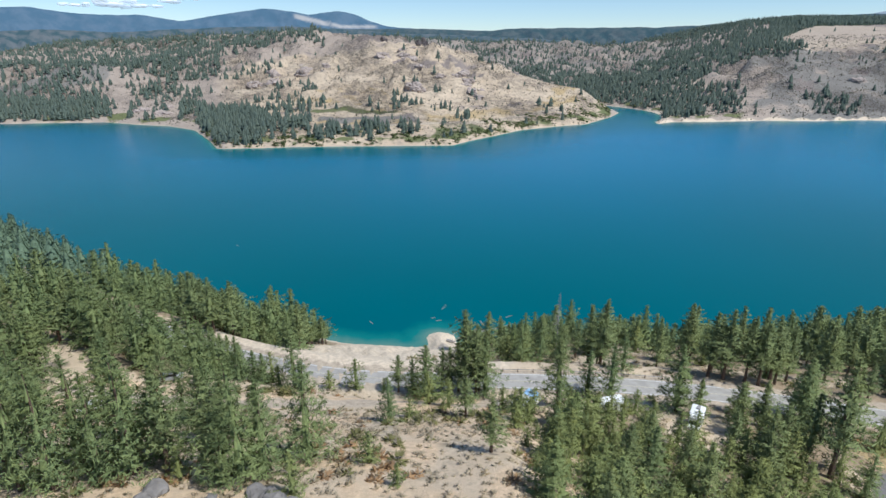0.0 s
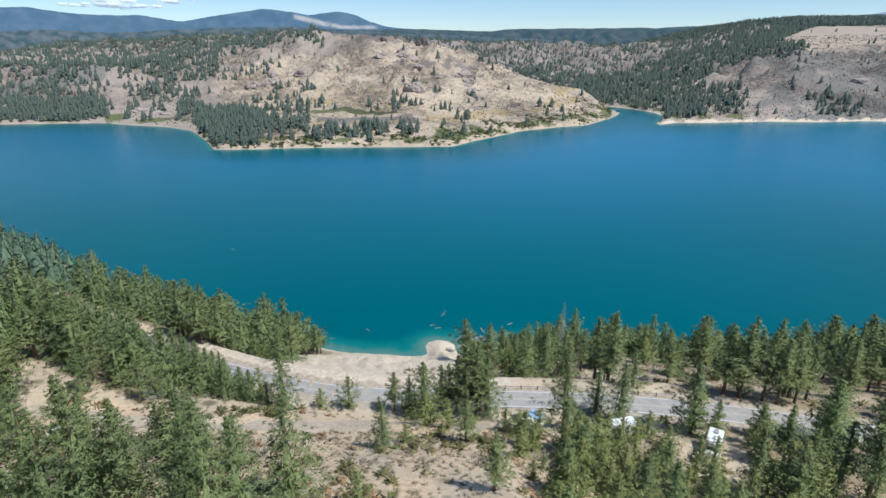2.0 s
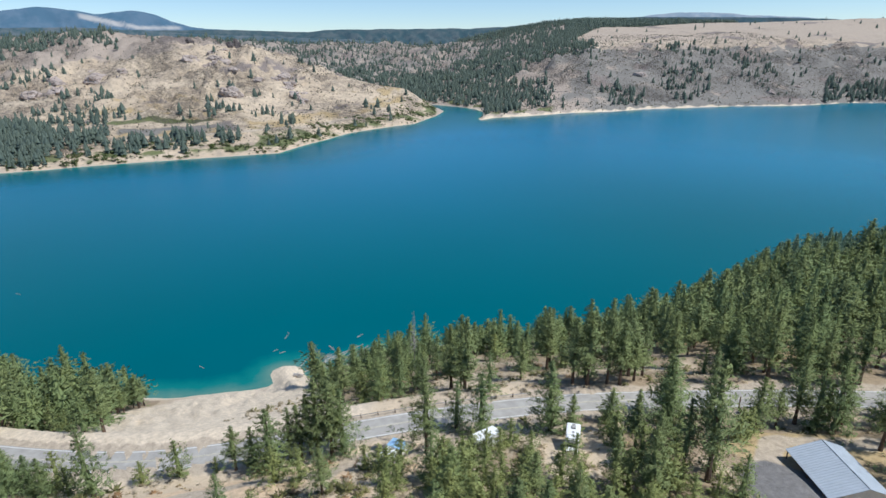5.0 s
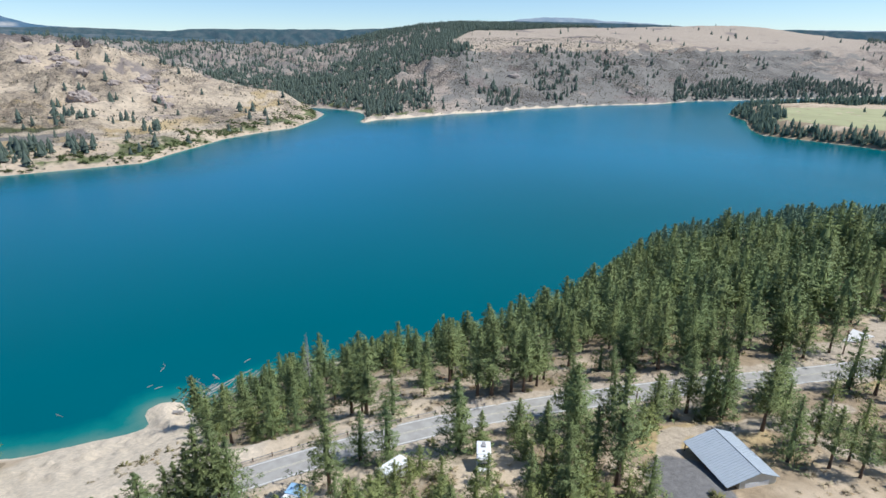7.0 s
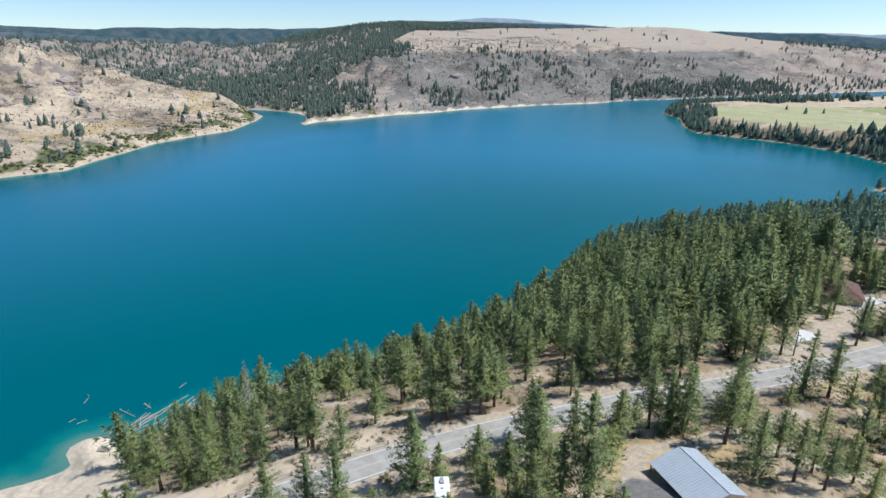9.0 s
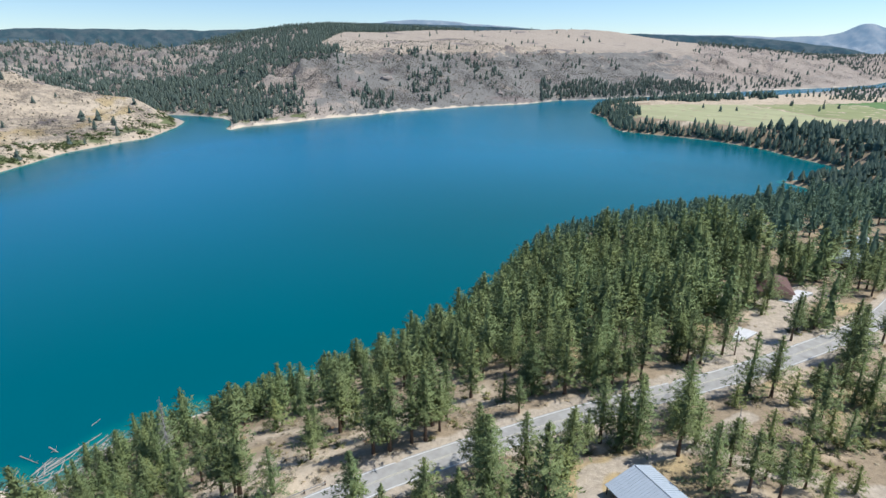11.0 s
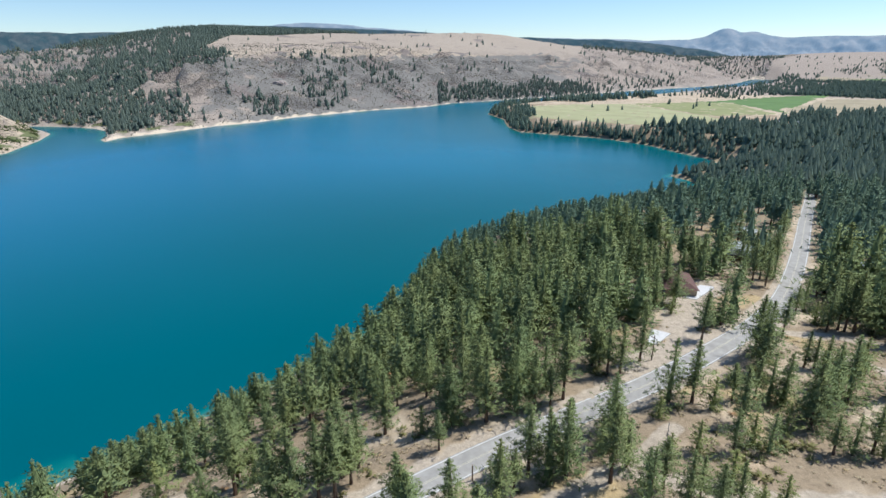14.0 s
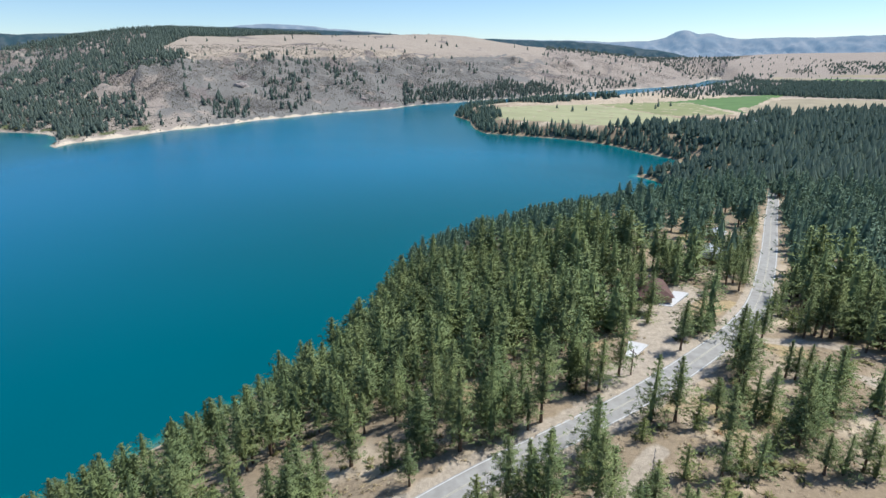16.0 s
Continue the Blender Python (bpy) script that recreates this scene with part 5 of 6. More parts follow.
def barn():
    t = at_ground("metal_barn", 80.3, 65.5, -17, "cream metal barn with a blue-grey standing-seam roof and open side porch", "barn", z=45.0)
    left, ridge_x, right, half = -5.0, 0.6, 4.2, 5.5
    eave_l, top, eave_r = 2.55, 4.3, 2.95
    part("foundation", box(bmesh.new(), -5.6, 4.2, -5.4, 5.4, -1.2, 0.08), M_SLAB, t)
    wl, wr, wh = -2.6, 3.9, 5.2
    prof = [(wl, 0.08), (wr, 0.08), (wr, 2.95), (ridge_x, 4.1), (wl, 3.1)]
    wall = part("wall", solid(bmesh.new(), prof, "y", -wh, wh), M_CREAM, t)
    for nm, a, b in (("roof_slope", (left, eave_l), (ridge_x, top)), ("roof_slope", (ridge_x, top), (right, eave_r))):
        bm = bmesh.new()
        solid(bm, [a, b, (b[0], b[1] + 0.09), (a[0], a[1] + 0.09)], "y", -half, half)
        slope = part(nm, bm, M_ROOF, t)
        n = 22
        for i in range(n + 1):
            y = -half + 0.06 + (2 * half - 0.12) * i / n
            bm = bmesh.new()
            solid(bm, [(a[0], a[1] + 0.09), (b[0], b[1] + 0.09), (b[0], b[1] + 0.13), (a[0], a[1] + 0.13)], "y", y - 0.02, y + 0.02)
            part("roof_seam", bm, M_ROOF, slope)
    part("ridge_cap", rod(bmesh.new(), (ridge_x, -half - 0.02, top + 0.1), (ridge_x, half + 0.02, top + 0.1), 0.09, 0.09, 8), M_GREYROOF, t)
    for y in (-5.2, 0.0, 5.2):
        part("porch_post", box(bmesh.new(), -4.75, -4.6, y - 0.08, y + 0.08, 0.08, 2.62), M_TIMBER, t)
    for y in (-2.6, 2.4):
        w = part("window", box(bmesh.new(), wl - 0.05, wl + 0.02, y - 0.5, y + 0.5, 1.1, 2.1), M_WHITE, wall)
    part("door", box(bmesh.new(), wl - 0.06, wl + 0.02, -0.5, 0.5, 0.08, 2.1), M_TIMBER, wall)
    part("garage_door", box(bmesh.new(), -1.6, 2.6, -wh - 0.06, -wh + 0.02, 0.08, 2.5), M_WHITE, wall)
    return t


barn()
tagged(mesh_object("concrete_pad", *(lambda q, z: ([(x, y, z) for x, y in q] + [(x, y, z - 1.5) for x, y in q], [(3, 2, 1, 0), (0, 1, 5, 4), (1, 2, 6, 5), (2, 3, 7, 6), (3, 0, 4, 7)]))([(145, 81.2), (147, 79.3), (154, 78.6), (153.6, 83.2)][::-1], land_at(149, 81) + 0.35), M_CONCRETE), "bright white concrete slab beside the gravel drive", "slab", kind="structure")
tagged(mesh_object("driveway_apron", *(lambda q, z: ([(x, y, z) for x, y in q] + [(x, y, z - 1.5) for x, y in q], [(3, 2, 1, 0), (0, 1, 5, 4), (1, 2, 6, 5), (2, 3, 7, 6), (3, 0, 4, 7)]))([(183, 84), (184, 80.5), (197, 79), (196, 83)][::-1], land_at(189, 82) + 0.5), M_CONCRETE), "white concrete apron before the house", "driveway", kind="structure")


def house(name, x, y, turn, lx, ly, wall_h, rise, roof_mat, wall_mat, label, hip=0.5):
    t = at_ground(name, x, y, turn, label, "house")
    wall = part("wall", box(bmesh.new(), -lx / 2, lx / 2, -ly / 2, ly / 2, -1.5, wall_h), wall_mat, t)
    bm = bmesh.new()
    o, k = 0.6, lx / 2 * (1 - hip)
    e = [bm.verts.new(p) for p in ((-lx / 2 - o, -ly / 2 - o, wall_h), (lx / 2 + o, -ly / 2 - o, wall_h), (lx / 2 + o, ly / 2 + o, wall_h), (-lx / 2 - o, ly / 2 + o, wall_h))]
    r = [bm.verts.new((-k, 0, wall_h + rise)), bm.verts.new((k, 0, wall_h + rise))]
    for q in ((e[0], e[1], r[1], r[0]), (e[2], e[3], r[0], r[1]), (e[1], e[2], r[1]), (e[3], e[0], r[0]), (e[3], e[2], e[1], e[0])):
        bm.faces.new(q)
    bmesh.ops.recalc_face_normals(bm, faces=bm.faces)
    part("roof", bm, roof_mat, t)
    for i, wx_ in enumerate((-lx * 0.3, lx * 0.1, lx * 0.33)):
        for side in (-1, 1):
            y0 = side * ly / 2
            w = part("window", box(bmesh.new(), wx_ - 0.6, wx_ + 0.6, min(y0, y0 + side * 0.06), max(y0, y0 + side * 0.06), 1.0, 2.1), M_WHITE, wall)
            part("pane", box(bmesh.new(), wx_ - 0.5, wx_ + 0.5, min(y0, y0 + side * 0.08), max(y0, y0 + side * 0.08), 1.1, 2.0), M_GLASS, w)
    part("door", box(bmesh.new(), -lx * 0.12, -lx * 0.12 + 0.95, -ly / 2 - 0.06, -ly / 2 + 0.01, 0, 2.05), M_TIMBER, wall)
    part("chimney", box(bmesh.new(), k * 0.5, k * 0.5 + 0.6, 0.3, 0.9, wall_h + rise * 0.4, wall_h + rise + 0.5), M_STONE, t)
    return t


house("ranch_house", 190, 88, 28, 13, 8.5, 3.0, 2.6, M_REDROOF, M_TAN, "tan house with a brown-red hipped shingle roof", 0.55)
house("grey_house", 241, 82, 10, 12, 8, 2.8, 2.2, M_GREYROOF, M_TIMBER, "dark house with a pale grey roof among pines", 0.1)
house("shed", 281, 87, -5, 10, 6, 2.6, 1.6, M_GREYROOF, M_CREAM, "shed with a pale metal roof among pines", 0.05)
house("workshop", 255, 46, 35, 12, 7, 2.8, 1.8, M_GREYROOF, M_CREAM, "workshop with a pale grey metal roof among pines", 0.05)
house("farmhouse", 900, 172, 15, 16, 10, 4.0, 3.0, M_GREYROOF, M_CREAM, "pale farmhouse beside the stubble field", 0.1)
house("farm_shed", 935, 150, 40, 18, 9, 4.0, 2.2, M_GREYROOF, M_CREAM, "grey farm shed beside the stubble field", 0.05)


def motorhome(x, y, turn):
    """Length along +x, cab to the front."""
    t = at_ground("motorhome", x, y, turn, "white motorhome with roof vents parked between pines", "motorhome")
    body = part("body", box(bmesh.new(), -1.9, 1.5, -1.18, 1.18, 0.55, 3.0, 0.1), M_WHITE, t)
    part("overcab", box(bmesh.new(), 1.3, 2.5, -1.15, 1.15, 1.95, 2.95, 0.18), M_WHITE, t)
    cab = part("cab", solid(bmesh.new(), [(1.4, 0.5), (3.3, 0.5), (3.35, 1.15), (2.5, 1.3), (2.0, 2.0), (1.4, 2.0)], "y", -1.0, 1.0), M_WHITE, t)
    part("windscreen", solid(bmesh.new(), [(2.53, 1.33), (2.05, 1.97), (2.08, 2.0), (2.57, 1.35)], "y", -0.9, 0.9), M_GLASS, cab)
    for sy_ in (-1.0, 1.0):
        part("headlight", box(bmesh.new(), 3.3, 3.38, sy_ * 0.75 - 0.15, sy_ * 0.75 + 0.15, 0.8, 1.0), M_STEEL, cab)
    for side in (-1, 1):
        for wx_ in (-1.5, 0.2):
            part("window", box(bmesh.new(), wx_, wx_ + 1.1, side * 1.19 - 0.02, side * 1.19 + 0.02, 1.6, 2.3), M_GLASS, body)
    part("air_conditioner", box(bmesh.new(), -1.0, -0.2, -0.35, 0.35, 2.98, 3.25, 0.06), M_SLAB, t)
    part("roof_vent", box(bmesh.new(), -1.6, -1.15, -0.25, 0.25, 2.98, 3.12, 0.04), M_SLAB, t)
    part("roof_vent", box(bmesh.new(), 0.5, 0.9, -0.2, 0.2, 2.98, 3.1, 0.04), M_SLAB, t)
    for wx_ in (-1.0, 2.5):
        for wy_ in (-1.0, 1.0):
            wheel_parts(t, wx_, wy_, 0.38, 0.26)


def camper(x, y, turn, length, label):
    t = at_ground("camper_trailer", x, y, turn, label, "trailer", "campers beside the road")
    h = length / 2
    prof = [(-h, 0.6), (h - 0.5, 0.6), (h, 1.1), (h - 0.15, 2.3), (h - 0.7, 2.75), (-h + 0.4, 2.75), (-h, 2.4)]
    body = part("body", solid(bmesh.new(), prof, "y", -1.15, 1.15), M_WHITE, t)
    for side in (-1, 1):
        for wx_ in (-h * 0.6, h * 0.3):
            part("window", box(bmesh.new(), wx_, wx_ + 0.9, side * 1.16 - 0.02, side * 1.16 + 0.02, 1.5, 2.1), M_GLASS, body)
    part("door", box(bmesh.new(), -0.3, 0.35, -1.19, -1.14, 0.7, 2.4), M_STEEL, body)
    part("roof_vent", box(bmesh.new(), -0.3, 0.2, -0.25, 0.25, 2.73, 2.9, 0.04), M_SLAB, t)
    part("drawbar", rod(bmesh.new(), (h - 0.2, 0, 0.6), (h + 1.0, 0, 0.5), 0.06, 0.05, 8), M_STEEL, t)
    part("jack_stand", rod(bmesh.new(), (h + 0.9, 0, 0.0), (h + 0.9, 0, 0.55), 0.04, 0.04, 8), M_STEEL, t)
    for wx_ in (-0.75, 0.1):
        for wy_ in (-1.0, 1.0):
            wheel_parts(t, wx_, wy_, 0.33, 0.2)
    return t


def car(x, y, turn, mat, label):
    t = at_ground("parked_car", x, y, turn, label, "car", "cars parked off the road")
    body = part("body", solid(bmesh.new(), [(-2.3, 0.35), (2.2, 0.35), (2.3, 0.7), (2.15, 0.95), (1.1, 1.05), (-2.2, 1.1), (-2.35, 0.8)], "y", -0.88, 0.88), mat, t)
    part("cabin", solid(bmesh.new(), [(-2.0, 1.08), (1.05, 1.04), (0.45, 1.6), (-1.7, 1.65)], "y", -0.78, 0.78), M_GLASS, t)
    part("roof", box(bmesh.new(), -1.65, 0.42, -0.76, 0.76, 1.58, 1.68, 0.04), mat, t)
    for wx_ in (-1.4, 1.4):
        for wy_ in (-0.8, 0.8):
            wheel_parts(t, wx_, wy_, 0.33, 0.22)


motorhome(46.6, 86.9, 238)
camper(16.2, 93.6, 45, 6.6, "white camper trailer half under a blue tarpaulin")
camper(32.5, 91.7, 15, 5.6, "white camper trailer hidden behind young pines")
bm = bmesh.new()
solid(bm, [(-1.35, 1.9), (-1.22, 2.86), (1.22, 2.86), (1.35, 1.9), (1.3, 1.9), (1.18, 2.8), (-1.18, 2.8), (-1.3, 1.9)], "x", 0.2, 2.4)
tarp = part("tarpaulin", bm, M_BLUE)
tarp.matrix_basis = pose(16.2, 93.6, land_at(16.2, 93.6) + 0.06, 0, 0, 45)
tagged(tarp, "bright blue tarpaulin draped over the camper trailer", "tarpaulin")
car(-63.5, 86, 60, M_WHITE, "white car parked among the pines")
car(-58, 103.5, 20, M_BODY, "silver car parked beside the road")


def picnic_table(x, y, turn):
    t = at_ground("picnic_table", x, y, turn, "weathered wooden picnic table on bare soil", "table", "tables at the camp")
    part("tabletop", box(bmesh.new(), -0.9, 0.9, -0.38, 0.38, 0.7, 0.76), M_DRIFT, t)
    for sy_ in (-0.7, 0.7):
        part("bench", box(bmesh.new(), -0.9, 0.9, sy_ - 0.14, sy_ + 0.14, 0.42, 0.47), M_TIMBER, t)
    for sx_ in (-0.65, 0.65):
        for sy_ in (-1, 1):
            part("leg", rod(bmesh.new(), (sx_, sy_ * 0.65, 0), (sx_, sy_ * 0.25, 0.7), 0.05, 0.05, 6), M_TIMBER, t)
        part("crossbar", box(bmesh.new(), sx_ - 0.04, sx_ + 0.04, -0.72, 0.72, 0.36, 0.42), M_TIMBER, t)


picnic_table(11.8, 97.2, 20)
picnic_table(10.8, 95, 60)


def utility_pole(x, y, h, turn, label):
    t = at_ground("utility_pole", x, y, turn, label, "pole", "poles along the road")
    part("pole", rod(bmesh.new(), (0, 0, -0.8), (0, 0, h), 0.16, 0.11, 10), M_TIMBER, t)
    if h > 5:
        arm = part("crossarm", box(bmesh.new(), -0.9, 0.9, -0.06, 0.06, h - 0.7, h - 0.58), M_TIMBER, t)
        for k in (-0.8, 0.0, 0.8):
            part("insulator", rod(bmesh.new(), (k, 0, h - 0.58), (k, 0, h - 0.42), 0.05, 0.04, 8), M_SLAB, arm)


utility_pole(139, 78, 6.2, 60, "brown wooden utility pole with a crossarm")
utility_pole(84.3, 88.6, 3.1, 0, "short dark wooden post beside the road")


def guardrail():
    t = tagged(new("guardrail"), "pale galvanised guardrail on short posts along the road", "guardrail")
    sel = [i for i, p in enumerate(ROAD_PTS) if 6 < p[0] < 48]
    pts = []
    for i in sel:
        d = ROAD_PTS[i + 1] - ROAD_PTS[i - 1]
        d /= np.linalg.norm(d)
        n = np.array([-d[1], d[0]])
        pts.append((*(ROAD_PTS[i] + n * 3.7), ROAD_Z[i]))
    for p in pts:
        part("post", box(bmesh.new(), p[0] - 0.08, p[0] + 0.08, p[1] - 0.08, p[1] + 0.08, p[2] - 0.6, p[2] + 0.72), M_TIMBER, t)
    for p, q in zip(pts, pts[1:]):
        bm = bmesh.new()
        for z0, off in ((0.46, 0.0), (0.54, -0.09)):
            v = [bm.verts.new((e[0], e[1] - 0.12 + o, e[2] + zz)) for e, o, zz in ((p, off, z0), (q, off, z0), (q, -0.09 - off, z0 + 0.09), (p, -0.09 - off, z0 + 0.07))]
            bm.faces.new(v)
        bmesh.ops.solidify(bm, geom=list(bm.faces), thickness=0.02)
        part("rail", bm, M_STEEL, t)


guardrail()


def log(name, p, q, r, mat, label, stubs, seed, group=""):
    rng = random.Random(seed)
    bm = rod(bmesh.new(), p, q, r, r * 0.5, 9)
    a, b = Vector(p), Vector(q)
    for _ in range(stubs):
        c = a.lerp(b, rng.uniform(0.3, 0.95))
        d = Vector((rng.uniform(-1, 1), rng.uniform(-1, 1), rng.uniform(0, 0.8))).normalized()
        rod(bm, c, c + d * rng.uniform(0.5, 1.6), r * 0.3, r * 0.1, 5)
    return tagged(part(name, bm, mat), label, "log", group)


DRIFT = [(9, 217, 12.5, 210), (14, 206, 29, 213), (6, 201, 20, 207), (4, 203, 8, 210), (11, 199, 24, 206), (16, 216, 17.5, 212), (20, 207, 24, 211), (13, 203, 14, 209), (10, 202, 18, 199), (5, 199, 11, 202)]
for i, (x0, y0, x1, y1) in enumerate(DRIFT):
    log("driftwood_log", (x0, y0, max(0.12, land_at(x0, y0) + 0.25)), (x1, y1, max(0.1, land_at(x1, y1) + 0.2)), 0.17 + 0.05 * (i % 3), M_DRIFT, "bleached driftwood log washed against the shore", 4, i, "driftwood by the jetty")
rd = random.Random(21)
for i in range(26):
    x0, y0, l, a = rd.uniform(9, 30), rd.uniform(198.5, 207), rd.uniform(3, 9), radians(rd.uniform(10, 70))
    x1, y1 = x0 + l * math.cos(a), y0 + l * math.sin(a)
    log("driftwood_log", (x0, y0, max(0.12, land_at(x0, y0) + 0.3)), (x1, y1, max(0.1, land_at(x1, y1) + 0.3)), rd.uniform(0.1, 0.22), M_DRIFT, "bleached driftwood log washed against the shore", 3, 120 + i, "driftwood by the jetty")
for i, (x0, y0, l, a) in enumerate([(0.4, 229, 3.2, 60), (1.2, 232, 1.6, 110), (-4, 219, 2.2, 20), (-1.6, 216.5, 2.6, 10), (28.9, 220.5, 3.4, 35), (-30.4, 214.5, 3.2, -55), (-121, 313, 3.5, -40)]):
    c, d = math.cos(radians(a)) * l / 2, math.sin(radians(a)) * l / 2
    log("floating_log", (x0 - c, y0 - d, 0.06), (x0 + c, y0 + d, 0.1), 0.13, M_DRIFT, "pale log floating on the lake", 2, 40 + i, "logs afloat")
log("root_stump", (1.5, 194.5, land_at(1.5, 194.5) + 0.5), (4.5, 193.5, land_at(4.5, 193.5) + 0.9), 0.7, M_SNAG, "grey uprooted stump on the sandy point", 16, 77)


def snag(x, y, h, label, seed):
    rng = random.Random(seed)
    t = at_ground("dead_tree", x, y, 0, label, "tree")
    part("trunk", rod(bmesh.new(), (0, 0, -0.8), (0.2, 0.1, h), 0.006 * h + 0.06, 0.04, 8), M_SNAG, t)
    bm = bmesh.new()
    for _ in range(int(h * 8)):
        z = rng.uniform(0.35, 0.98) * h
        a, l = rng.uniform(0, 6.28), (1.12 - z / h) * h * 0.12 * rng.uniform(0.6, 1.3)
        rod(bm, (0.2 * z / h, 0.1 * z / h, z), (math.cos(a) * l, math.sin(a) * l, z - 0.1 * l), 0.045, 0.025, 4)
    part("limbs", bm, M_SNAG, t)


snag(33.9, 148.8, 43.6 - land_at(33.9, 148.8), "bare grey dead pine above the shore trees", 3)
snag(106.8, 64.6, 6.5, "thin bare dead pine on dry grass", 5)


def boulder(x, y, r, seed):
    bm = bmesh.new()
    bmesh.ops.create_icosphere(bm, subdivisions=3, radius=r)
    for v in bm.verts:
        n = noise.noise(v.co / r * 1.3 + Vector((seed * 7.1, 0, 0))) + 0.5 * noise.noise(v.co / r * 3.1 + Vector((0, seed * 3.7, 0)))
        v.co *= 1 + 0.35 * n
        v.co.z *= 0.65
    ob = part("boulder", bm, M_STONE)
    ob.matrix_basis = pose(x, y, land_at(x, y) + r * 0.15, 0, 0, seed * 40)
    tagged(ob, "rough grey boulder half sunk in dry ground", "boulder", "boulders on the hillside")


rb = random.Random(9)
for i in range(16):
    boulder(rb.uniform(-34, -14), rb.uniform(44, 52), rb.uniform(0.5, 1.5), i)
for i in range(8):
    boulder(rb.uniform(141, 146), rb.uniform(57.5, 61.5), rb.uniform(0.3, 0.8), 30 + i)
for i in range(8):
    boulder(rb.uniform(-60, -40), rb.uniform(117, 124), rb.uniform(0.4, 0.8), 50 + i)


def outcrop(az, r, wide, high, seed, mat, label):
    """A lumpy knob of basalt on the hill across the lake, placed to fit the camera's view, at a bearing and distance
    from its start.
    """
    bm = bmesh.new()
    bmesh.ops.create_icosphere(bm, subdivisions=4, radius=1.0)
    for v in bm.verts:
        p = v.co * 1.6 + Vector((seed * 5.3, seed * 2.1, 0))
        n = noise.noise(p) + 0.6 * abs(noise.noise(p * 2.3)) + 0.35 * noise.noise(p * 5.1)
        v.co = Vector((v.co.x * wide, v.co.y * wide * 0.75, v.co.z * high)) * (1 + 0.45 * n)
    ob = part("rock_outcrop", bm, mat)
    x, y = r * math.sin(radians(az)), r * math.cos(radians(az))
    ob.matrix_basis = pose(x, y, land_at(x, y) - high * 0.3 - wide * 0.22, 0, 0, seed * 37)
    tagged(ob, label, "rock", "outcrops on the dry hill")


M_BASALT = plain("dark_basalt", (0.11, 0.095, 0.09), 0.95, 0.35, 0.25)
M_HILLROCK = plain("weathered_hill_rock", (0.36, 0.3, 0.26), 0.95, 0.25, 0.12)
ro = random.Random(15)
for az, r, wide, high in ((-2.3, 1246, 9, 10), (-1.8, 1250, 11, 13), (-1.2, 1245, 9, 10), (-0.6, 1238, 8, 7), (-5.6, 1330, 9, 7)):
    outcrop(az, r, wide, high, ro.randint(1, 90), M_BASALT, "dark basalt crag on the crest of the dry hill")
for a0, a1, r0, r1, n in ((-5, 3.8, 985, 1130, 13), (-13.6, -10.4, 1120, 1260, 6), (-28, -24.8, 985, 1060, 6), (-9, -2, 1130, 1240, 6), (-20, -14, 1120, 1200, 4), (32, 48, 1320, 1480, 5)):
    for _ in range(n):
        w_ = ro.uniform(7, 20)
        outcrop(ro.uniform(a0, a1), ro.uniform(r0, r1), w_, w_ * ro.uniform(0.5, 0.65), ro.randint(1, 90), M_HILLROCK, "weathered grey-brown rock knob on the dry hill")


# ---- shrubs and grass tufts ----
def shrub_tris(seed, blades, size):
    rng = np.random.RandomState(seed)
    way = rng.normal(0, 1, (blades, 3))
    way[:, 2] = np.abs(way[:, 2]) * 0.8 + 0.15
    way = unit(way)
    root = way * rng.uniform(0.1, 0.6, (blades, 1)) * size
    half = unit(np.cross(way, rng.normal(0, 1, (blades, 3)))) * size * 0.13
    v = np.stack([root - half, root + half, root + way * size * rng.uniform(0.4, 0.75, (blades, 1))], 1)
    return faced(v.reshape(-1, 3), unit(way + (0, 0, 0.35))[:, None].repeat(3, 1).reshape(-1, 3))


def shrubs(name, mat, count, size, where, label, seed, blades=26):
    rng = np.random.RandomState(seed)
    protos = [shrub_tris(seed + i, blades, 1.0) for i in range(6)]
    x, y = rng.uniform(-75, 235, count * 9), rng.uniform(20, 150, count * 9)
    keep = (rng.rand(len(x)) < where(x, y) * smooth01((y - 18) / 16)) & (to_line(x, y, ROAD) > 4.6) & ~in_lake(x, y) & (np.hypot(x - 80, y - 66) > 9)
    keep &= (to_line(x, y, [(-36, 150), (-24, 170), (-6, 186), (2, 196)]) > 27) & (to_line(x, y, [(-62, 128), (-40, 121), (-24, 120), (-6, 117), (4, 116)]) > 14)
    for line in DRIVES + GRAVELS:
        keep &= to_line(x, y, line) > 3.2
    x, y = x[keep][:count], y[keep][:count]
    z, out = land(x, y), []
    for i in range(len(x)):
        k = size * rng.uniform(0.5, 1.3)
        out.append(moved(protos[rng.randint(6)], rng.uniform(0, 6.28), k * rng.uniform(0.9, 1.4), k * 0.8, (x[i], y[i], z[i])))
    ob = new(name, tri_mesh(name, np.concatenate(out), mat))
    tagged(ob, label, "shrubs", kind="stuff")


M_SAGE = needle_material("sagebrush", (0.45, 0.385, 0.27), (0.53, 0.455, 0.325))
M_HILLBRUSH = needle_material("hill_brush_leaves", (0.12, 0.115, 0.085), (0.17, 0.16, 0.115))
M_RUST = needle_material("rusty_brush", (0.43, 0.27, 0.14), (0.53, 0.35, 0.19))
M_BUSH = needle_material("green_brush", (0.2, 0.205, 0.085), (0.28, 0.27, 0.11))
M_STRAW = needle_material("straw_tufts", (0.42, 0.335, 0.19), (0.5, 0.4, 0.24))
on_slope = lambda x, y: np.where((x < 22) & (y < 98), 1.0, 0.55) * np.clip(0.6 + lumps(x, y, 26, 61), 0, 1)
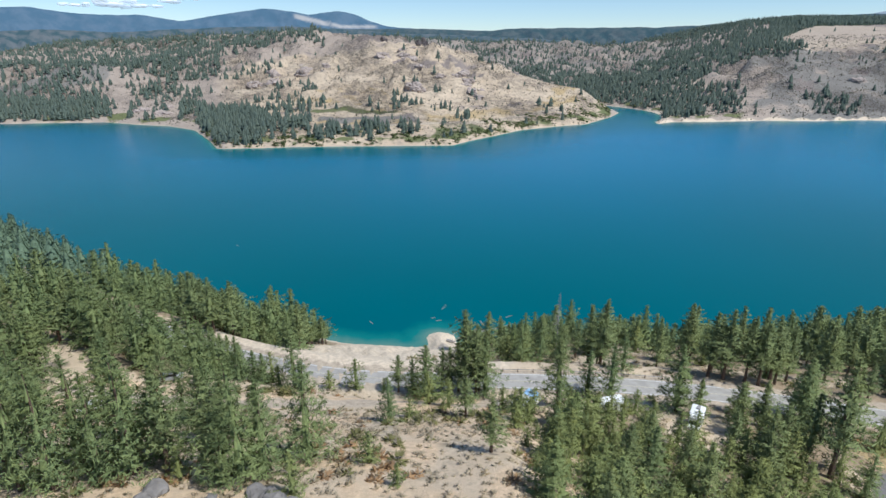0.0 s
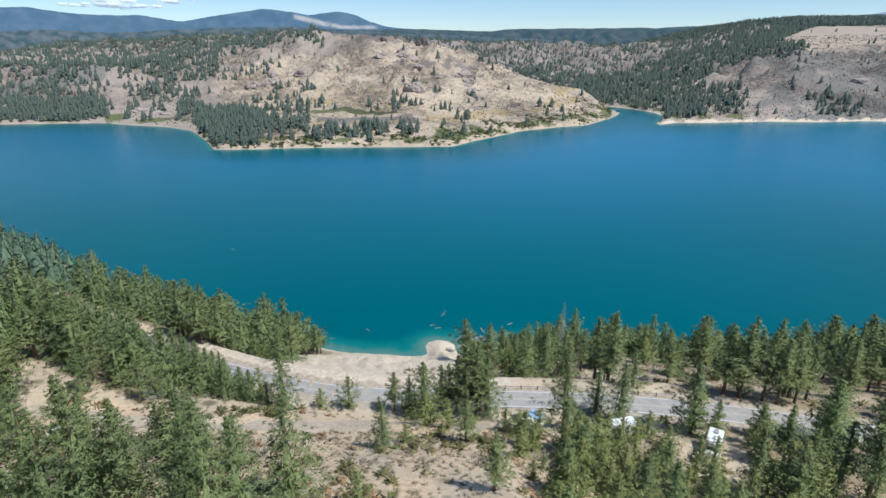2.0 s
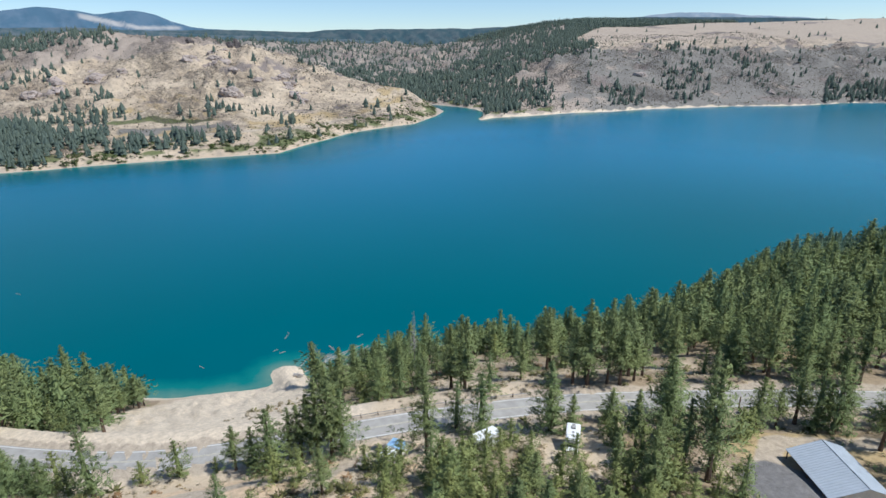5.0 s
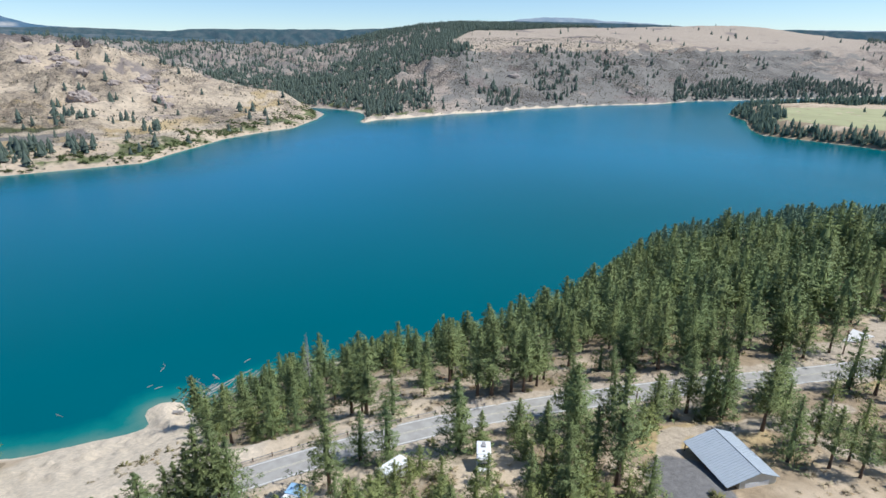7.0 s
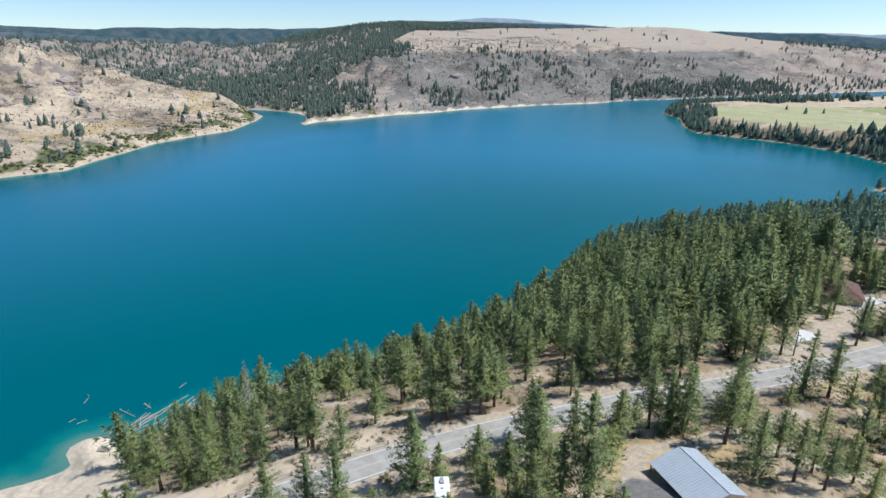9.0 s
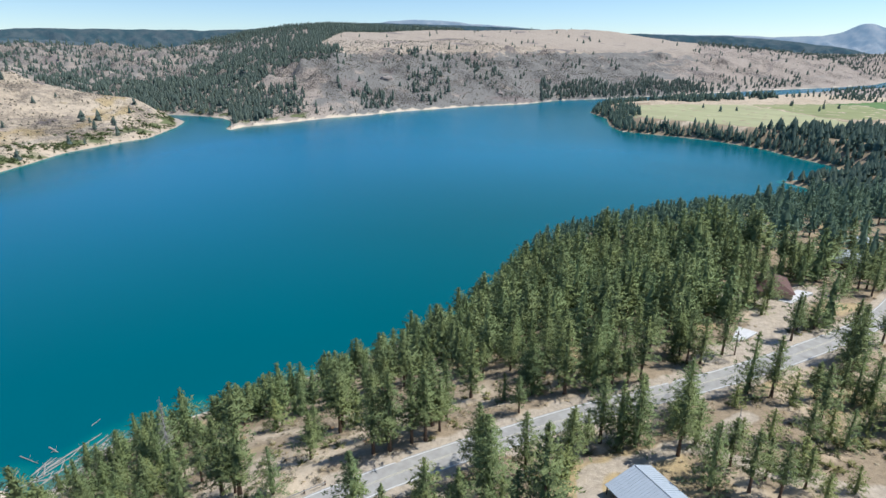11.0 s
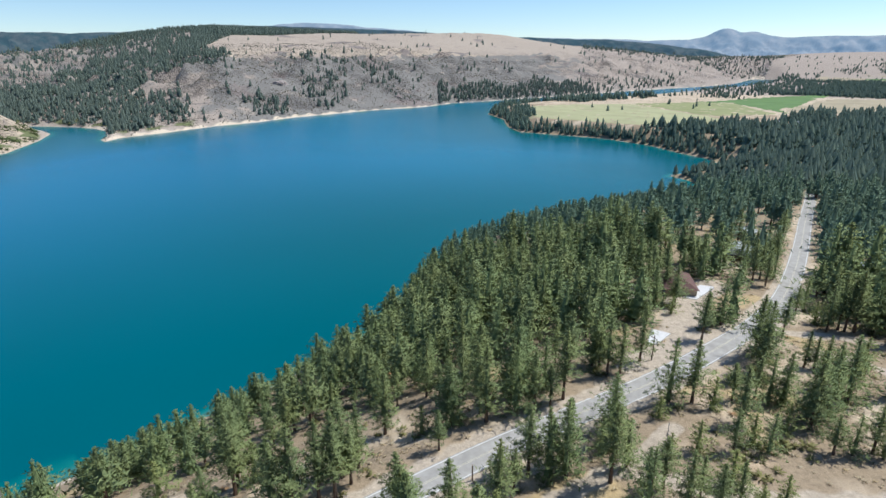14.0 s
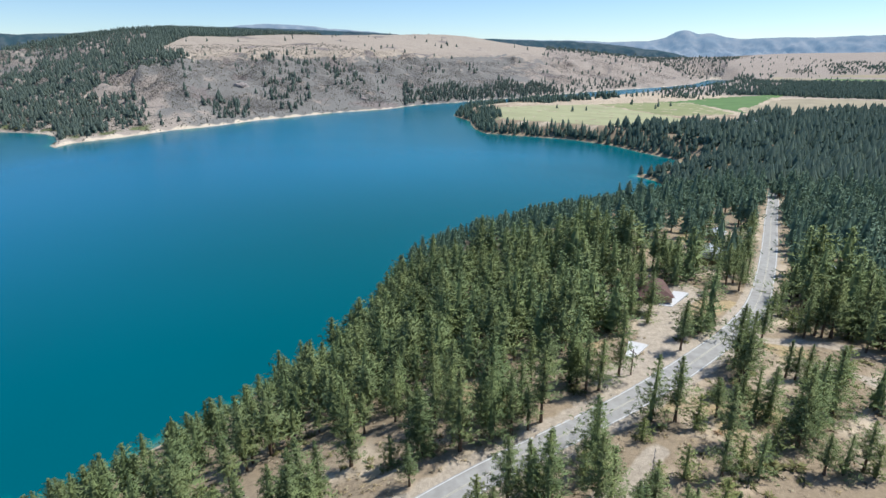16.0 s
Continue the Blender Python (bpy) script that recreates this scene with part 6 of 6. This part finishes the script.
shrubs("sagebrush", M_SAGE, 4200, 0.66, on_slope, "grey-brown sagebrush dotted over dry ground", 201, 20)
shrubs("low_sagebrush", M_SAGE, 3600, 0.46, lambda x, y: np.where((x < 22) & (x > -45) & (y < 96), np.clip(0.7 + 0.8 * lumps(x, y, 14, 65), 0.05, 1), 0.0), "small grey sage clumps close together on the slope", 251, 24)
shrubs("straw_tufts", M_STRAW, 2600, 0.6, lambda x, y: np.clip(0.35 + lumps(x, y, 30, 62), 0, 1), "straw-coloured grass tufts on dry ground", 301, 14)
shrubs("rusty_brush", M_RUST, 1000, 0.95, lambda x, y: np.where((x < 12) & (y < 101) & (y > 50), 0.75, 0.03) * np.clip(lumps(x, y, 22, 63) + 0.1, 0, 1), "rust-brown dry brush on the slope", 401, 44)
shrubs("green_brush", M_BUSH, 1700, 1.15, lambda x, y: np.where((x < 14) & (y < 101) & (y > 76), 0.9, 0.3) * np.clip(lumps(x, y, 35, 64), 0, 1), "olive-green low brush among the pines", 501, 36)


# ---- brush on the hills across the lake ----
def far_brush():
    rng = np.random.RandomState(77)
    n = 64000
    x, y = rng.uniform(-800, 1500, n), rng.uniform(650, 1600, n)
    dn = to_line(x, y, NORTH)
    keep = ~in_lake(x, y) & (dn > 2) & (dn < to_line(x, y, SOUTH)) & (rng.rand(n) < np.clip(np.where(x > 340, 0.7, 0.35) + 0.6 * lumps(x, y, 150, 93), 0.1, 1))
    x, y = x[keep], y[keep]
    z = land(x, y)
    r = rng.uniform(0.6, 1.9, len(x))
    a = rng.uniform(0, 6.28, len(x))
    ring = [np.stack([x + np.cos(a + k * 2.0944) * r, y + np.sin(a + k * 2.0944) * r, z - 0.3], -1) for k in range(3)]
    tip = np.stack([x + rng.uniform(-0.4, 0.4, len(x)), y + rng.uniform(-0.4, 0.4, len(x)), z + r * rng.uniform(0.7, 1.3, len(x))], -1)
    v = np.stack([q for k in range(3) for q in (ring[k], ring[(k + 1) % 3], tip)], 1).reshape(-1, 3)
    tagged(new("hill_brush", tri_mesh("hill_brush", v, M_HILLBRUSH)), "grey-green brush dotted over the dry hills", "shrubs", kind="stuff")


far_brush()


# ---- tree belts on the plain up the valley ----
def plain_belts():
    rng = np.random.RandomState(83)
    spots = []
    for x0, x1, y0, y1, cell in ((1000, 3600, -1000, 520, 15), (1690, 2640, -160, 340, 14.5)):
        qx, qy = np.meshgrid(np.arange(x0, x1, cell), np.arange(y0, y1, cell), indexing="ij")
        spots.append(np.stack([(q + rng.uniform(-7, 7, q.shape)).ravel() for q in (qx, qy)]))
    xs, ys = np.concatenate(spots, 1)
    az = np.degrees(np.arctan2(xs, ys))
    belt = lumps(xs, ys * 2.2, 420, 95) * 0.8 + lumps(xs, ys, 120, 96) * 0.3
    w = np.where(xs < 1500, np.where(ys < 60 - 0.1 * (xs - 1000), 0.75, 0.02), np.clip(belt + 0.55, 0, 0.9))
    w = np.where((xs > 1690) & (xs < 2620) & (ys < 330 - 0.12 * (xs - 1690)), np.clip(0.85 + 0.3 * belt, 0.5, 0.95), w)
    w = np.where(ridge(xs, ys, 3270, 640, 3750, 240, 78, 24, 270) > 14, 0.06 + 0.3 * np.clip(belt, 0, 1), w)
    w = np.where((xs > 1140) & (xs < 1675) & (ys > -120) & (ys > 190 - 0.95 * (xs - 1140)) & (ys < 330), 0.002, w)
    w = np.where((xs > 2640) & (xs < 3080) & (ys < 350) & (ys > -250), 0.03, w)
    for cx, cy, r in ((1250, 160, 260), (1500, 220, 220)):
        w = np.where(np.hypot((xs - cx), (ys - cy) * 2) < r, 0.005, w)
    keep = (rng.rand(*xs.shape) < w) & (az < 98) & ~in_lake(xs, ys) & (to_line(xs, ys, SOUTH) > 12) & (to_line(xs, ys, SOUTH) < to_line(xs, ys, NORTH))
    xs, ys = xs[keep], ys[keep]
    z, out = land(xs, ys), []
    for i in range(len(xs)):
        k = rng.uniform(0.7, 1.4)
        out.append(moved(SPIRES[rng.randint(8)], rng.uniform(0, 6.28), k * 1.2, k, (xs[i], ys[i], z[i])))
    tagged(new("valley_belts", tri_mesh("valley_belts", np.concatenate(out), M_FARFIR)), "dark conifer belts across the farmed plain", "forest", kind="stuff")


plain_belts()


def bank_trees():
    """Rows of conifers on the point's bank, with the field behind them."""
    rng = np.random.RandomState(89)
    xs, ys = np.meshgrid(np.arange(620, 1420, 5.2), np.arange(190, 730, 5.2), indexing="ij")
    xs, ys = xs + rng.uniform(-2.4, 2.4, xs.shape), ys + rng.uniform(-2.4, 2.4, xs.shape)
    ds = to_line(xs, ys, SOUTH)
    tip = np.hypot(xs - 860, ys - 590) < 95
    w = np.where(ds < 24, np.where(lumps(xs, ys, 70, 97) > -0.55, 0.6, 0.15), np.where(tip & (ds < 45), 0.55, 0.0))
    w = np.where((ys > 560) & (xs > 940) & (ds < 40), 0.5, w)
    keep = (rng.rand(*xs.shape) < w) & ~in_lake(xs, ys) & (ds > 4) & (ds < to_line(xs, ys, NORTH))
    xs, ys = xs[keep], ys[keep]
    z, out = land(xs, ys), []
    for i in range(len(xs)):
        k = rng.uniform(0.7, 1.45)
        out.append(moved(SPIRES[rng.randint(8)], rng.uniform(0, 6.28), k, k * 1.1, (xs[i], ys[i], z[i])))
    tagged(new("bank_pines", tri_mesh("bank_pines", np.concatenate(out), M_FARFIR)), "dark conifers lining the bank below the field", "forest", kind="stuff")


def shore_bushes():
    rng = np.random.RandomState(90)
    protos = [shrub_tris(700 + i, 34, 1.0) for i in range(6)]
    x, y = rng.uniform(-330, 300, 20000), rng.uniform(645, 1050, 20000)
    dn = to_line(x, y, HILL_SHORE)
    keep = ~in_lake(x, y) & (dn > 1.5) & (dn < 60) & (rng.rand(20000) < np.clip(0.35 + 0.9 * lumps(x, y, 60, 98), 0, 0.8) * np.clip(1.3 - dn / 50, 0.1, 1))
    x, y = x[keep], y[keep]
    z, out = land(x, y), []
    for i in range(len(x)):
        k = rng.uniform(1.0, 3.6)
        out.append(moved(protos[rng.randint(6)], rng.uniform(0, 6.28), k * 1.2, k, (x[i], y[i], z[i])))
    tagged(new("shore_bushes", tri_mesh("shore_bushes", np.concatenate(out), M_BUSHGREEN)), "green leafy bushes along the far shore", "shrubs", kind="stuff")


M_BUSHGREEN = needle_material("leafy_green", (0.12, 0.165, 0.07), (0.17, 0.215, 0.09))
bank_trees()
shore_bushes()


# ---- small fair-weather clouds over the mountains ----
def cloud(az, el, size, seed):
    rng = random.Random(seed)
    bm = bmesh.new()
    for _ in range(9):
        r = rng.uniform(0.25, 0.6) * size
        ball = bmesh.ops.create_icosphere(bm, subdivisions=2, radius=r)
        bmesh.ops.transform(bm, verts=ball["verts"], matrix=Matrix.Translation((rng.uniform(-1.6, 1.6) * size, rng.uniform(-0.3, 0.3) * size, rng.uniform(-0.08, 0.12) * size)) @ Matrix.Diagonal((1.6, 1, 0.5, 1)))
    for v in bm.verts:
        v.co += Vector((noise.noise(v.co * 0.03), 0, 0.35 * noise.noise(v.co * 0.05 + Vector((seed, 0, 0))))) * size * 0.35
    ob = part("cloud", bm, M_CLOUD)
    ob.data.shade_smooth()
    a, d = radians(az), 4780
    ob.matrix_basis = pose(d * math.sin(a), d * math.cos(a), 110 + d * math.tan(radians(el)), 0, 0, -az)
    tagged(ob, "small soft white cloud low over the mountains", "cloud", "clouds over the mountains", "structure")


M_CLOUD, _nd, _ln, _p = material("cloud_white", 1.0, 0.0)
_p.inputs["Base Color"].default_value = (0.85, 0.87, 0.9, 1)
# A faint glow is added, standing in for sunlight scattered in the cloud.
_p.inputs["Emission Color"].default_value, _p.inputs["Emission Strength"].default_value = (0.75, 0.85, 0.95, 1), 0.25
_p.inputs["Alpha"].default_value = 0.35
for i, (az, el, size) in enumerate([(-31.0, 3.2, 45), (-29.2, 3.35, 60), (-27.4, 3.2, 55), (-25.6, 3.3, 45), (-28.2, 3.6, 70), (-24.2, 3.7, 50), (-22.6, 3.95, 40)]):
    cloud(az, el, size, i + 1)
